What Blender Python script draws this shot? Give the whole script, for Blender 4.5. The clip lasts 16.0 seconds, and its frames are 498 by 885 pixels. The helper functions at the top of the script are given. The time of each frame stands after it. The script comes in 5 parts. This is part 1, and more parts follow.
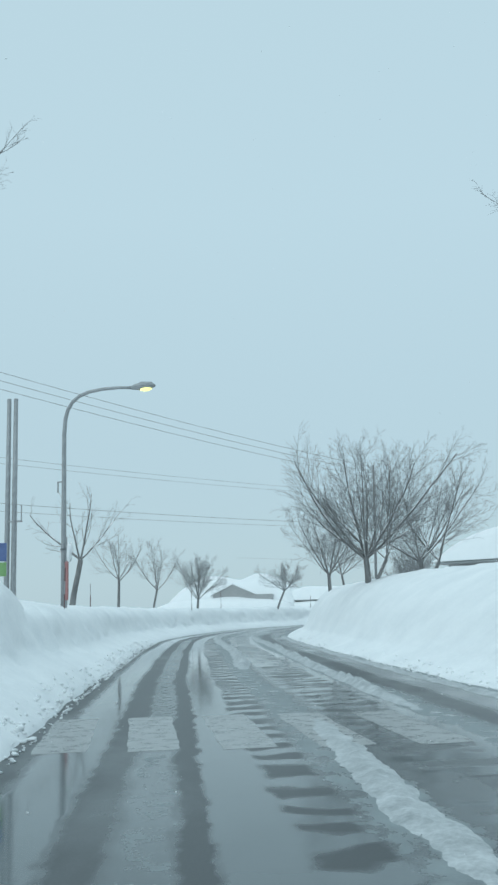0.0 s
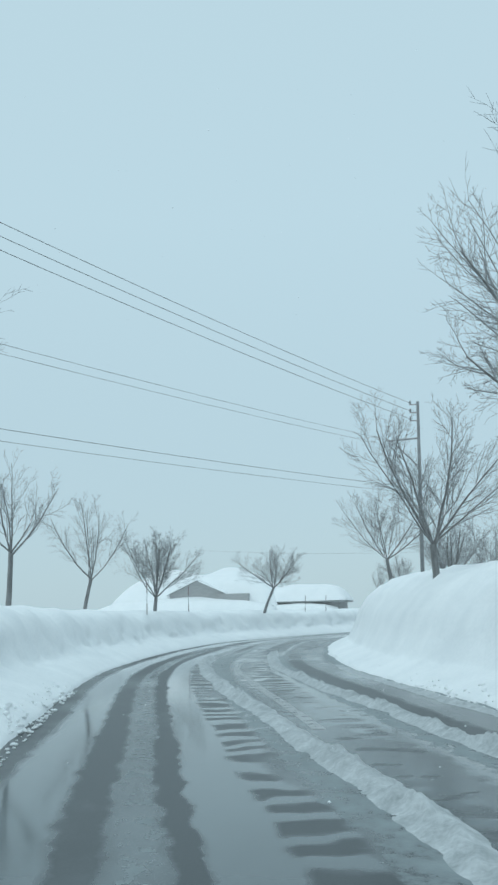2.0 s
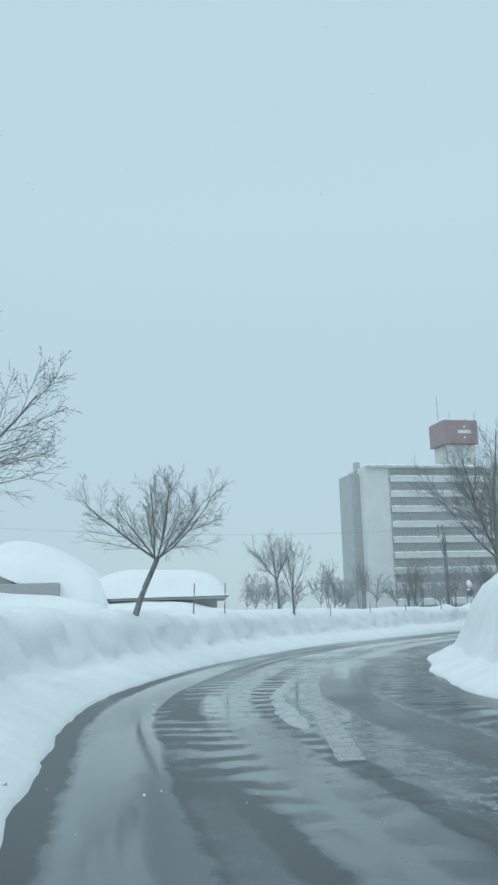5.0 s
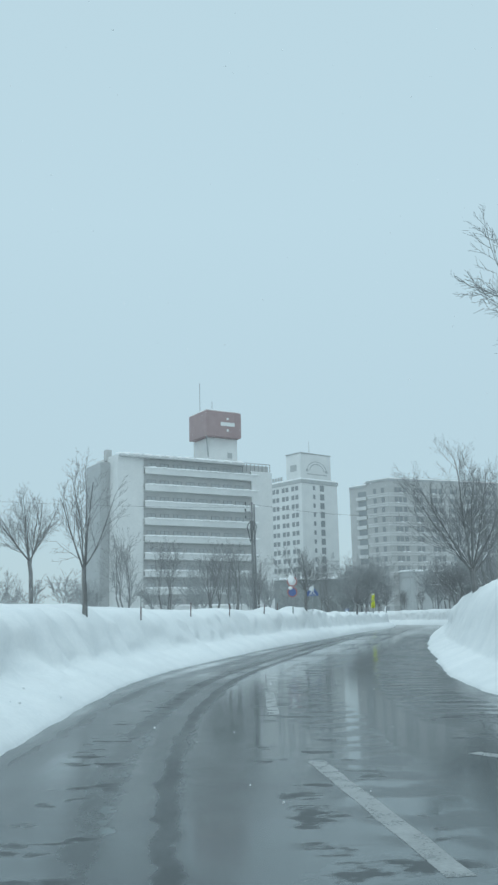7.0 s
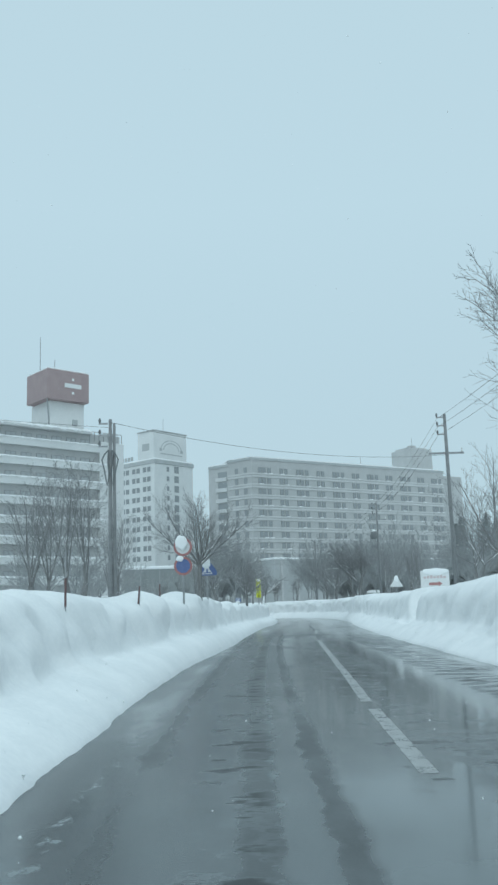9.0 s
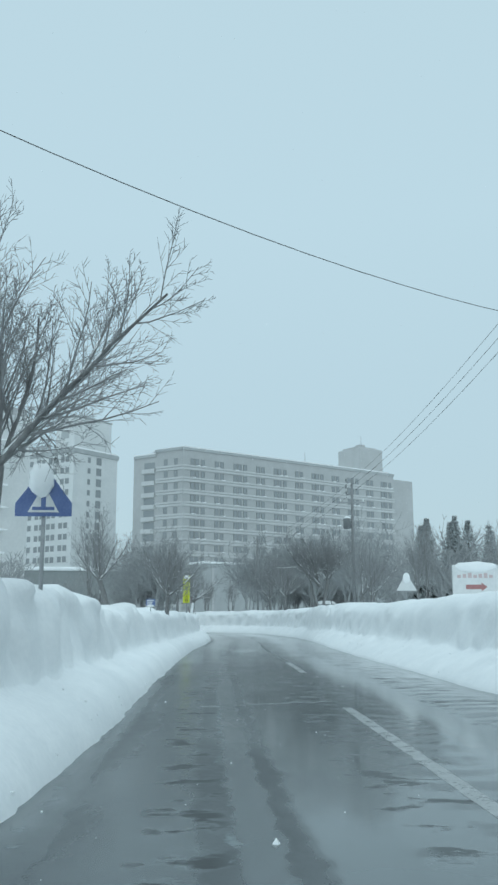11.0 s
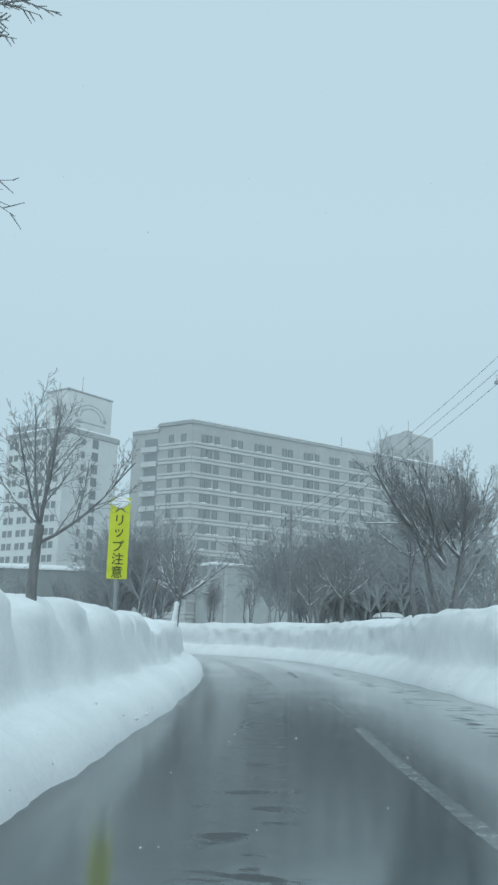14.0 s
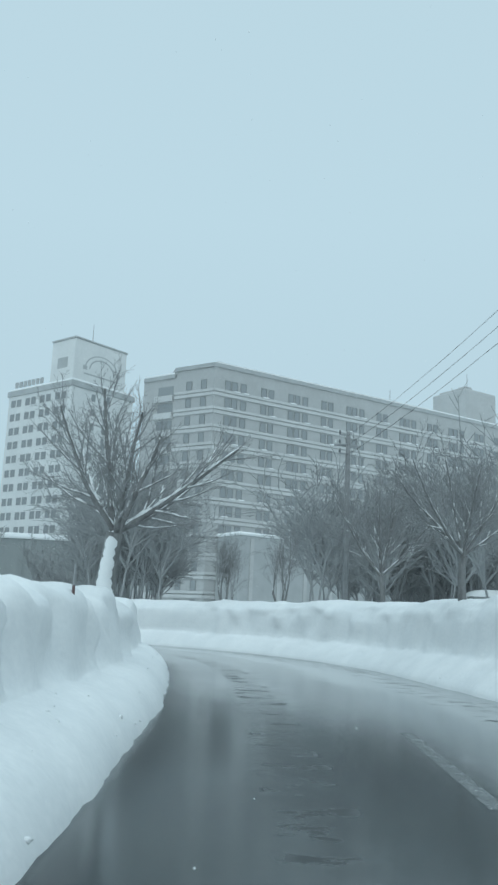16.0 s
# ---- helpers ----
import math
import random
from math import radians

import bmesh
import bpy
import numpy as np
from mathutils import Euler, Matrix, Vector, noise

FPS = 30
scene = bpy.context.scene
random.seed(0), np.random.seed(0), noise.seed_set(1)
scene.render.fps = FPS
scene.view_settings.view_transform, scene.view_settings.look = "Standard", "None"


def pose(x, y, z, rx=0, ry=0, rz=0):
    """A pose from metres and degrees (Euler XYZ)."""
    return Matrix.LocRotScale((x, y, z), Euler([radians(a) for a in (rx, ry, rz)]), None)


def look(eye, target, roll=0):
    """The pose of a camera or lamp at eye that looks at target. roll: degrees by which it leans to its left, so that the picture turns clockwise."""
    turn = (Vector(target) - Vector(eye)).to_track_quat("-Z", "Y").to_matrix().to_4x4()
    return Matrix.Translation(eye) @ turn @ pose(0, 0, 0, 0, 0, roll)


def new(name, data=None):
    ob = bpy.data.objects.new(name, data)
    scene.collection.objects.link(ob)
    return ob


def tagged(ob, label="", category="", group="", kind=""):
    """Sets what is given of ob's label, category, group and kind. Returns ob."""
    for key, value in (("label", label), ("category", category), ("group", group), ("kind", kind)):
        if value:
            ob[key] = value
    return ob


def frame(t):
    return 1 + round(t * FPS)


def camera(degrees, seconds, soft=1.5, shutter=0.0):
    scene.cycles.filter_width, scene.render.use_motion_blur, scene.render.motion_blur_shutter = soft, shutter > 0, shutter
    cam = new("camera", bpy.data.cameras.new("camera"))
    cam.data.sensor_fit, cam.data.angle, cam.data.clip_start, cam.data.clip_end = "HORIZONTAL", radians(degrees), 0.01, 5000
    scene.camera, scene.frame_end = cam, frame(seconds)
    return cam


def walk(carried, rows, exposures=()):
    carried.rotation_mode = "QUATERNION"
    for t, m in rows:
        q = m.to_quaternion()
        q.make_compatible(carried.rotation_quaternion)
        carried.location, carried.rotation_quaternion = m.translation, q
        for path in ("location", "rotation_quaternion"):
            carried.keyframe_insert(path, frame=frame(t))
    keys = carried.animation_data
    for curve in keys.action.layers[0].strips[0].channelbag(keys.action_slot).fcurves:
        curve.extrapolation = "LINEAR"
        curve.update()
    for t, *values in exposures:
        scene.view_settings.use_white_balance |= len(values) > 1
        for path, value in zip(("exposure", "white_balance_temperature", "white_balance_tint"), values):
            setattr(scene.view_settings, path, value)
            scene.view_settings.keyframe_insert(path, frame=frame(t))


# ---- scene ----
# camera: carried in a car along the lane
PATH = [
    (0, (23.468, -53.496, 1.191), (16.082, -35.284, 4.900), -1.94),
    (0.5, (20.734, -48.302, 1.217), (13.531, -30.014, 4.913), -1.89),
    (1, (18.134, -43.162, 1.249), (11.144, -24.792, 4.949), -1.36),
    (1.5, (15.598, -38.184, 1.286), (8.944, -19.689, 4.979), -1.47),
    (2, (13.032, -33.187, 1.273), (6.748, -14.581, 5.054), -1.57),
    (2.5, (10.390, -27.836, 1.312), (4.549, -9.096, 5.147), -2.02),
    (3, (8.178, -22.773, 1.232), (2.758, -3.928, 5.167), -2.00),
    (3.2, (7.353, -20.842, 1.205), (2.137, -1.936, 5.125), -1.69),
    (5.3, (-0.772, -1.427, 1.276), (-0.760, 18.204, 5.099), -1.70),
    (5.5, (-1.144, 0.592, 1.288), (-0.496, 20.212, 5.114), -1.53),
    (6, (-1.661, 5.732, 1.243), (0.502, 25.239, 5.092), -1.44),
    (6.5, (-1.826, 11.034, 1.224), (1.769, 30.326, 5.082), -1.47),
    (7, (-1.639, 16.356, 1.193), (3.203, 35.373, 5.054), -1.20),
    (7.5, (-1.067, 21.798, 1.226), (4.830, 40.519, 5.066), -0.81),
    (8, (0.008, 27.064, 1.291), (6.730, 45.523, 5.044), -1.37),
    (8.5, (1.474, 32.350, 1.276), (8.900, 50.551, 4.963), -1.78),
    (9, (3.354, 37.868, 1.264), (11.403, 55.812, 4.900), -1.76),
    (9.5, (5.538, 43.256, 1.245), (14.140, 60.942, 4.879), -1.50),
    (10, (7.822, 48.538, 1.238), (16.910, 65.965, 4.941), -0.82),
    (10.2, (8.783, 50.581, 1.235), (17.982, 67.944, 4.964), -0.66),
    (12.3, (18.959, 70.729, 1.287), (28.238, 87.991, 5.279), 0.54),
    (12.5, (20.004, 72.719, 1.288), (29.236, 90.003, 5.292), 0.66),
    (13, (22.589, 77.818, 1.255), (31.716, 95.141, 5.330), 0.82),
    (13.5, (25.199, 82.870, 1.210), (34.213, 100.232, 5.371), 1.32),
    (14, (27.688, 87.707, 1.195), (36.622, 105.096, 5.419), 1.70),
    (14.5, (30.244, 92.639, 1.190), (39.169, 110.032, 5.410), 1.72),
    (15, (32.833, 97.487, 1.287), (41.732, 114.922, 5.391), 1.73),
    (15.5, (35.357, 102.407, 1.262), (44.112, 119.943, 5.246), 2.04),
    (16, (37.806, 107.375, 1.262), (46.159, 125.129, 5.138), 2.57),
]
cam = camera(30.9, 16.0, soft=2.6)
walk(cam, [(t, look(eye, target, roll)) for t, eye, target, roll in PATH])

# ---- overcast winter light ----
world = bpy.data.worlds.new("overcast_sky")
scene.world = world
world.use_nodes = True
wt = world.node_tree
sky = wt.nodes.new("ShaderNodeTexSky")
sky.sky_type, sky.sun_disc = "NISHITA", False
sky.sun_elevation, sky.sun_rotation = radians(28), radians(200)
dim = wt.nodes.new("ShaderNodeMixRGB")
dim.blend_type = "MULTIPLY"
dim.inputs[0].default_value = 1
dim.inputs[2].default_value = (0.10, 0.10, 0.10, 1)
deck = wt.nodes.new("ShaderNodeMixRGB")          # thick snow cloud over the blue sky
deck.inputs[0].default_value = 0.9
deck.inputs[2].default_value = (0.522, 0.712, 0.795, 1)
wt.links.new(sky.outputs[0], dim.inputs[1])
wt.links.new(dim.outputs[0], deck.inputs[1])
# overcast skies are duller towards the horizon
tc = wt.nodes.new("ShaderNodeTexCoord")
up = wt.nodes.new("ShaderNodeSeparateXYZ")
wt.links.new(tc.outputs["Generated"], up.inputs[0])
fall = wt.nodes.new("ShaderNodeMapRange")
for k, v in (("From Min", 0.0), ("From Max", 0.42), ("To Min", 0.90), ("To Max", 1.04)):
    fall.inputs[k].default_value = v
wt.links.new(up.outputs[2], fall.inputs["Value"])
dull = wt.nodes.new("ShaderNodeMixRGB")
dull.blend_type = "MULTIPLY"
dull.inputs[0].default_value = 1
wt.links.new(deck.outputs[0], dull.inputs[1])
wt.links.new(fall.outputs[0], dull.inputs[2])
wt.links.new(dull.outputs[0], wt.nodes["Background"].inputs[0])
wt.nodes["Background"].inputs[1].default_value = 1.0
sun = new("sun", bpy.data.lights.new("sun", "SUN"))
sun.data.energy, sun.data.angle, sun.data.color = 0.65, radians(60), (0.84, 0.98, 1.0)
sun.matrix_world = look((0, 0, 60), (16, 26, 0))

# ---- materials ----
def shader(name):
    m = bpy.data.materials.new(name)
    m.use_nodes = True
    return m, m.node_tree, m.node_tree.nodes["Principled BSDF"]


def node(nt, kind, **values):
    n = nt.nodes.new(kind)
    for k, v in values.items():
        n.inputs[k.replace("_", " ")].default_value = v
    return n


def ramp(nt, source, stops):
    r = nt.nodes.new("ShaderNodeValToRGB")
    e = r.color_ramp.elements
    while len(e) < len(stops):
        e.new(0.5)
    for el, (pos, val) in zip(e, stops):
        el.position = pos
        el.color = (val, val, val, 1) if not isinstance(val, tuple) else (*val, 1)
    nt.links.new(source, r.inputs[0])
    return r.outputs[0]


def mixc(nt, fac, a, b, kind="MIX"):
    m = nt.nodes.new("ShaderNodeMixRGB")
    m.blend_type = kind
    for sock, v in zip(m.inputs, (fac, a, b)):
        if isinstance(v, (int, float)):
            sock.default_value = v
        elif isinstance(v, tuple):
            sock.default_value = (*v, 1)
        else:
            nt.links.new(v, sock)
    return m.outputs[0]


def surface(name, c1, c2, scale=3.0, rough=0.7, bump=0.1, metal=0.0, fine=40.0, stretch=(1, 1, 1), spread=0.1):
    """Two scales of grain and stain between c1 and c2, with a fine relief."""
    m, nt, b = shader(name)
    tc = nt.nodes.new("ShaderNodeTexCoord")
    mp = nt.nodes.new("ShaderNodeMapping")
    mp.inputs["Scale"].default_value = stretch
    nt.links.new(tc.outputs["Object"], mp.inputs[0])
    big = node(nt, "ShaderNodeTexNoise", Scale=scale, Detail=5.0, Roughness=0.6)
    small = node(nt, "ShaderNodeTexNoise", Scale=fine, Detail=3.0)
    for n in (big, small):
        nt.links.new(mp.outputs[0], n.inputs["Vector"])
    f = mixc(nt, 0.35, big.outputs[0], small.outputs[0])
    nt.links.new(mixc(nt, ramp(nt, f, ((0.35, 0.0), (0.65, 1.0))), c1, c2), b.inputs["Base Color"])
    nt.links.new(ramp(nt, f, ((0.3, max(rough - spread, 0.02)), (0.7, min(rough + spread, 1.0)))), b.inputs["Roughness"])
    b.inputs["Metallic"].default_value = metal
    if bump:
        bp = node(nt, "ShaderNodeBump", Strength=bump, Distance=0.05)
        nt.links.new(f, bp.inputs["Height"])
        nt.links.new(bp.outputs[0], b.inputs["Normal"])
    return m


SNOW = surface("fresh_snow", (0.88, 0.895, 0.905), (0.94, 0.945, 0.95), 1.3, 0.75, 0.30, fine=22.0)
SNOW_OLD = surface("ploughed_snow", (0.82, 0.84, 0.855), (0.93, 0.94, 0.945), 0.9, 0.8, 0.4, fine=14.0)
SLUSH = surface("grey_slush", (0.30, 0.325, 0.335), (0.62, 0.64, 0.65), 4.0, 0.5, 0.7, fine=26.0)
# bark, twigs and needles are lightened in colour to stand in for haze
BARK = surface("hazed_grey_bark", (0.15, 0.15, 0.15), (0.30, 0.30, 0.30), 9.0, 0.9, 0.5, fine=60.0, stretch=(1, 1, 0.25))
TWIG = surface("hazed_twig", (0.22, 0.22, 0.22), (0.34, 0.345, 0.35), 6.0, 0.9, 0.0)
FARTWIG = surface("hazed_far_twig", (0.28, 0.29, 0.295), (0.43, 0.44, 0.445), 1.0, 0.95, 0.0)
NEEDLE = surface("hazed_needles", (0.25, 0.275, 0.28), (0.36, 0.385, 0.39), 2.0, 0.9, 0.0)
PAINT = surface("worn_road_paint", (0.16, 0.17, 0.17), (0.44, 0.45, 0.45), 5.0, 0.3, 0.1, fine=45.0)
PAINT_WORN = surface("nearly_worn_off_road_paint", (0.07, 0.08, 0.082), (0.22, 0.235, 0.24), 4.0, 0.22, 0.05, fine=30.0)
STEEL = surface("galvanised_steel", (0.30, 0.31, 0.32), (0.42, 0.43, 0.44), 7.0, 0.5, 0.05, 0.4)
CONCRETE_POLE = surface("concrete_pole", (0.20, 0.205, 0.21), (0.30, 0.305, 0.31), 5.0, 0.85, 0.2)
CABLE = surface("black_cable", (0.05, 0.05, 0.05), (0.10, 0.10, 0.10), 5.0, 0.6, 0.0)
DARK = surface("dark_equipment", (0.13, 0.14, 0.145), (0.20, 0.21, 0.215), 8.0, 0.6, 0.1)
MARKER = surface("dark_marker_band", (0.13, 0.075, 0.075), (0.20, 0.12, 0.115), 6.0, 0.6, 0.05)
RED = surface("faded_red_paint", (0.38, 0.16, 0.16), (0.47, 0.23, 0.22), 6.0, 0.55, 0.05)
WHITE = surface("white_enamel", (0.70, 0.71, 0.71), (0.80, 0.80, 0.80), 4.0, 0.45, 0.03)
BLUE = surface("blue_enamel", (0.10, 0.15, 0.33), (0.15, 0.21, 0.41), 5.0, 0.4, 0.03)
YELLOW = surface("yellow_enamel", (0.62, 0.66, 0.03), (0.70, 0.73, 0.06), 4.0, 0.45, 0.03)
BLACK = surface("black_lettering", (0.02, 0.025, 0.02), (0.04, 0.045, 0.03), 8.0, 0.6, 0.0)
GREEN = surface("green_enamel", (0.22, 0.42, 0.16), (0.30, 0.50, 0.22), 5.0, 0.5, 0.03)
# wall beige lightened and greyed to suggest the haze before it
WALL_A = surface("greige_render", (0.45, 0.455, 0.455), (0.53, 0.535, 0.535), 0.35, 0.85, 0.05, fine=3.0)
BAND_A = surface("pale_spandrel", (0.56, 0.565, 0.565), (0.64, 0.645, 0.645), 0.4, 0.8, 0.05, fine=3.0)
WALL_B = surface("white_tile_wall", (0.66, 0.67, 0.67), (0.75, 0.755, 0.75), 0.3, 0.7, 0.05, fine=3.0)
WALL_C = surface("grey_render", (0.48, 0.485, 0.485), (0.56, 0.565, 0.565), 0.4, 0.85, 0.05, fine=3.0)
TRIM = surface("dark_cornice", (0.40, 0.415, 0.42), (0.48, 0.495, 0.50), 0.6, 0.7, 0.03)
ANNEX = surface("dark_cladding", (0.25, 0.27, 0.27), (0.33, 0.35, 0.35), 0.5, 0.8, 0.05, stretch=(1, 1, 0.2))
# a stronger red-brown, greyed here in place of haze
BROWN = surface("red_brown_sign_panel", (0.345, 0.255, 0.26), (0.41, 0.315, 0.315), 0.7, 0.6, 0.02)
FADED = surface("faded_red_print", (0.58, 0.44, 0.44), (0.66, 0.54, 0.54), 5.0, 0.6, 0.02)
# boards paled as if seen through fog
TIMBER = surface("hazed_brown_boards", (0.36, 0.36, 0.36), (0.46, 0.46, 0.46), 3.0, 0.8, 0.2, stretch=(1, 1, 5))


def make_glass(name, tint):
    m, nt, b = shader(name)
    b.inputs["Base Color"].default_value = (*tint, 1)
    b.inputs["Roughness"].default_value = 0.12
    n = node(nt, "ShaderNodeTexNoise", Scale=0.8)
    bp = node(nt, "ShaderNodeBump", Strength=0.03)
    nt.links.new(n.outputs[0], bp.inputs["Height"])
    nt.links.new(bp.outputs[0], b.inputs["Normal"])
    return m


# tint raised to imitate haze and the sky reflected in the panes
GLASS = make_glass("window_glass", (0.33, 0.35, 0.36))
# paler again: haze over the balcony doors is put into the tint
PALE_GLASS = make_glass("haze_paled_glass", (0.52, 0.54, 0.55))


def make_lamp():
    m, nt, b = shader("lit_lamp_lens")
    b.inputs["Base Color"].default_value = (0.8, 0.8, 0.5, 1)
    b.inputs["Emission Color"].default_value = (0.95, 0.95, 0.22, 1)
    b.inputs["Emission Strength"].default_value = 1.1
    return m


LAMP = make_lamp()


def make_road():
    """Wet asphalt with wheel tracks, films of water and rippled slush. UV: metres across and along."""
    m, nt, b = shader("wet_asphalt")
    uv = nt.nodes.new("ShaderNodeUVMap")
    uv.uv_map = "lane"
    xyz = nt.nodes.new("ShaderNodeSeparateXYZ")
    nt.links.new(uv.outputs[0], xyz.inputs[0])

    def noise_uv(su, sv, detail=4.0, seed=0.0, rough=0.55):
        mp = nt.nodes.new("ShaderNodeMapping")
        mp.inputs["Scale"].default_value = (su, sv, 1)
        mp.inputs["Location"].default_value = (seed, seed * 1.7, seed)
        nt.links.new(uv.outputs[0], mp.inputs[0])
        n = node(nt, "ShaderNodeTexNoise", Scale=1.0, Detail=detail, Roughness=rough)
        nt.links.new(mp.outputs[0], n.inputs["Vector"])
        return n.outputs[0]

    def math_(op, a, c):
        n = nt.nodes.new("ShaderNodeMath")
        n.operation = op
        for sock, v in zip(n.inputs, (a, c)):
            if isinstance(v, (int, float)):
                sock.default_value = v
            else:
                nt.links.new(v, sock)
        return n.outputs[0]

    def stretch_of(a, b):
        """0 before a metres along the road, 1 past b."""
        r = nt.nodes.new("ShaderNodeMapRange")
        for k, v in (("From Min", a), ("From Max", b), ("To Min", 0.0), ("To Max", 1.0)):
            r.inputs[k].default_value = v
        nt.links.new(math_("ADD", xyz.outputs[1], math_("MULTIPLY", xyz.outputs[0], 1.5)), r.inputs["Value"])
        return r.outputs[0]

    to_mid, to_low, to_far = stretch_of(143, 153), stretch_of(161, 170), stretch_of(222, 238)
    # the wheel tracks wander and their edges fray
    fray = math_("MULTIPLY", math_("SUBTRACT", noise_uv(3.0, 2.2, 5.0, 31.0, 0.6), 0.5), 0.26)
    drift = math_("MULTIPLY", math_("SUBTRACT", noise_uv(0.3, 0.09, 2.0, 37.0), 0.5), 0.32)
    d = math_("ADD", xyz.outputs[0], math_("ADD", fray, drift))
    pos = math_("DIVIDE", math_("ADD", d, 3.6), 7.2)

    def lanes(rows):
        return ramp(nt, pos, [((dd + 3.6) / 7.2, v) for dd, v in rows])

    def by_stretch(upper, mid, low, far):
        return mixc(nt, to_far, mixc(nt, to_low, mixc(nt, to_mid, lanes(upper), lanes(mid)), lanes(low)), lanes(far))

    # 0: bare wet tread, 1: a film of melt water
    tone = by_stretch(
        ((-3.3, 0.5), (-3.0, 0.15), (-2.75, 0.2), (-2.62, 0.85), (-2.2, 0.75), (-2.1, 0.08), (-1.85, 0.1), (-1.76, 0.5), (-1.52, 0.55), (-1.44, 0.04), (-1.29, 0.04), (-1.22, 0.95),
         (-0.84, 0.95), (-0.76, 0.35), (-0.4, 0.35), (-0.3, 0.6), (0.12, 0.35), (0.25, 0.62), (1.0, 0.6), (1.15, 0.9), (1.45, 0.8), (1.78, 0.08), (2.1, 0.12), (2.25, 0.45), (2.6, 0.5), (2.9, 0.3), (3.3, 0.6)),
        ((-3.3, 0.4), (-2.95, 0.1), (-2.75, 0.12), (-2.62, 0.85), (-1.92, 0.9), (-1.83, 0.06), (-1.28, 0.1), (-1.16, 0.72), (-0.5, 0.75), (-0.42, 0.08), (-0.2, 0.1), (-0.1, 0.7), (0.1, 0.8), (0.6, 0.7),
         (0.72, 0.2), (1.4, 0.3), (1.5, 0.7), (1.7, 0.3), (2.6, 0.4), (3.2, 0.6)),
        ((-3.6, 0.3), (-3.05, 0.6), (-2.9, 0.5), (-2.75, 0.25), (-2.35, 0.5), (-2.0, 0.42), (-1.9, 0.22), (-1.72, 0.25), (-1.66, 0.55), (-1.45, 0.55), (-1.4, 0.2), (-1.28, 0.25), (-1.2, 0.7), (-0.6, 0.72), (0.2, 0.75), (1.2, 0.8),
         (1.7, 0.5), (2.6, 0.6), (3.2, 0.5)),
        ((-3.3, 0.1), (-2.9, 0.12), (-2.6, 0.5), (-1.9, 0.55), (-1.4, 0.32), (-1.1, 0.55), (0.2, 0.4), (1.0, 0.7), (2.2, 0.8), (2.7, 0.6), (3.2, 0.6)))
    snowy = by_stretch(
        ((-1.82, 0.0), (-1.7, 0.4), (-1.52, 0.38), (-1.44, 0.0), (-0.5, 0.0), (-0.3, 0.6), (0.08, 0.6), (0.2, 0.0), (1.1, 0.0), (1.35, 0.7), (1.65, 0.6), (1.8, 0.0), (2.55, 0.1), (2.95, 0.75)),
        ((-1.2, 0.0), (-1.0, 0.25), (-0.6, 0.25), (-0.5, 0.0), (-0.15, 0.0), (0.05, 0.6), (0.2, 0.35), (0.65, 0.35), (0.75, 0.0), (1.45, 0.0), (1.55, 0.5), (1.7, 0.0), (2.6, 0.1), (3.0, 0.6)),
        ((-3.2, 0.0), (-3.0, 0.35), (-2.85, 0.0), (-1.8, 0.0), (-1.72, 0.45), (-1.6, 0.0), (2.8, 0.0), (3.1, 0.5)),
        ((-3.0, 0.0), (2.8, 0.0), (3.1, 0.4)))
    rungs = by_stretch(
        ((-0.86, 0.0), (-0.76, 1.0), (-0.42, 1.0), (-0.34, 0.15), (0.2, 0.25), (0.35, 0.75), (1.0, 0.75), (1.15, 0.0)),
        ((-1.98, 0.0), (-1.86, 0.45), (-1.3, 0.9), (-1.08, 0.9), (-0.96, 0.0), (-0.55, 0.0), (-0.42, 1.0), (-0.08, 0.9), (0.02, 0.0), (1.5, 0.0), (1.75, 0.7), (2.4, 0.7), (2.6, 0.0)),
        ((-2.3, 0.0), (-0.3, 0.0), (-0.1, 0.5), (0.6, 0.5), (0.8, 0.0), (1.4, 0.0), (1.7, 0.5), (2.5, 0.6), (2.7, 0.0)),
        ((-2.3, 0.0), (1.6, 0.0), (1.9, 0.35), (2.5, 0.5), (2.75, 0.0)))
    blots = by_stretch(
        ((-3.0, 0.0), (0.2, 0.0), (0.4, 0.5), (1.0, 0.5), (1.2, 0.0)),
        ((-0.8, 0.0), (-0.6, 0.5), (0.4, 0.5), (0.6, 0.0), (1.6, 0.0), (1.8, 1.0), (2.4, 1.0), (2.6, 0.0)),
        ((-2.35, 0.0), (-2.15, 1.0), (-1.85, 1.0), (-1.7, 0.0), (-0.75, 0.0), (-0.55, 0.8), (0.15, 0.8), (0.35, 0.0), (1.3, 0.0), (1.6, 0.9), (2.4, 0.9), (2.7, 0.0)),
        ((-1.85, 0.0), (-1.65, 0.9), (-1.25, 0.9), (-1.05, 0.0), (1.4, 0.0), (1.7, 0.8), (2.5, 0.8), (2.8, 0.0)))
    patch = noise_uv(0.7, 0.33, 6.0, 8.0, 0.6)
    broad = noise_uv(0.22, 0.08, 3.0, 71.0)
    spots = noise_uv(3.0, 2.2, 4.0, 2.0)
    amount = math_("ADD", tone, math_("ADD", math_("MULTIPLY", math_("SUBTRACT", patch, 0.5), 0.75), math_("MULTIPLY", math_("SUBTRACT", broad, 0.5), 0.7)))
    # rungs of standing water across the ruts, about one each two thirds of a metre
    beat = math_("SINE", math_("ADD", math_("MULTIPLY", xyz.outputs[1], 9.4), math_("MULTIPLY", noise_uv(0.55, 0.5, 3.0, 5.0), 19.0)), 0.0)
    beat = math_("ADD", math_("MULTIPLY", beat, 0.36), math_("ADD", math_("MULTIPLY", spots, 0.9), 0.1))
    bars = ramp(nt, beat, ((0.38, 0.12), (0.6, 0.28), (0.7, 0.72), (0.9, 0.85)))
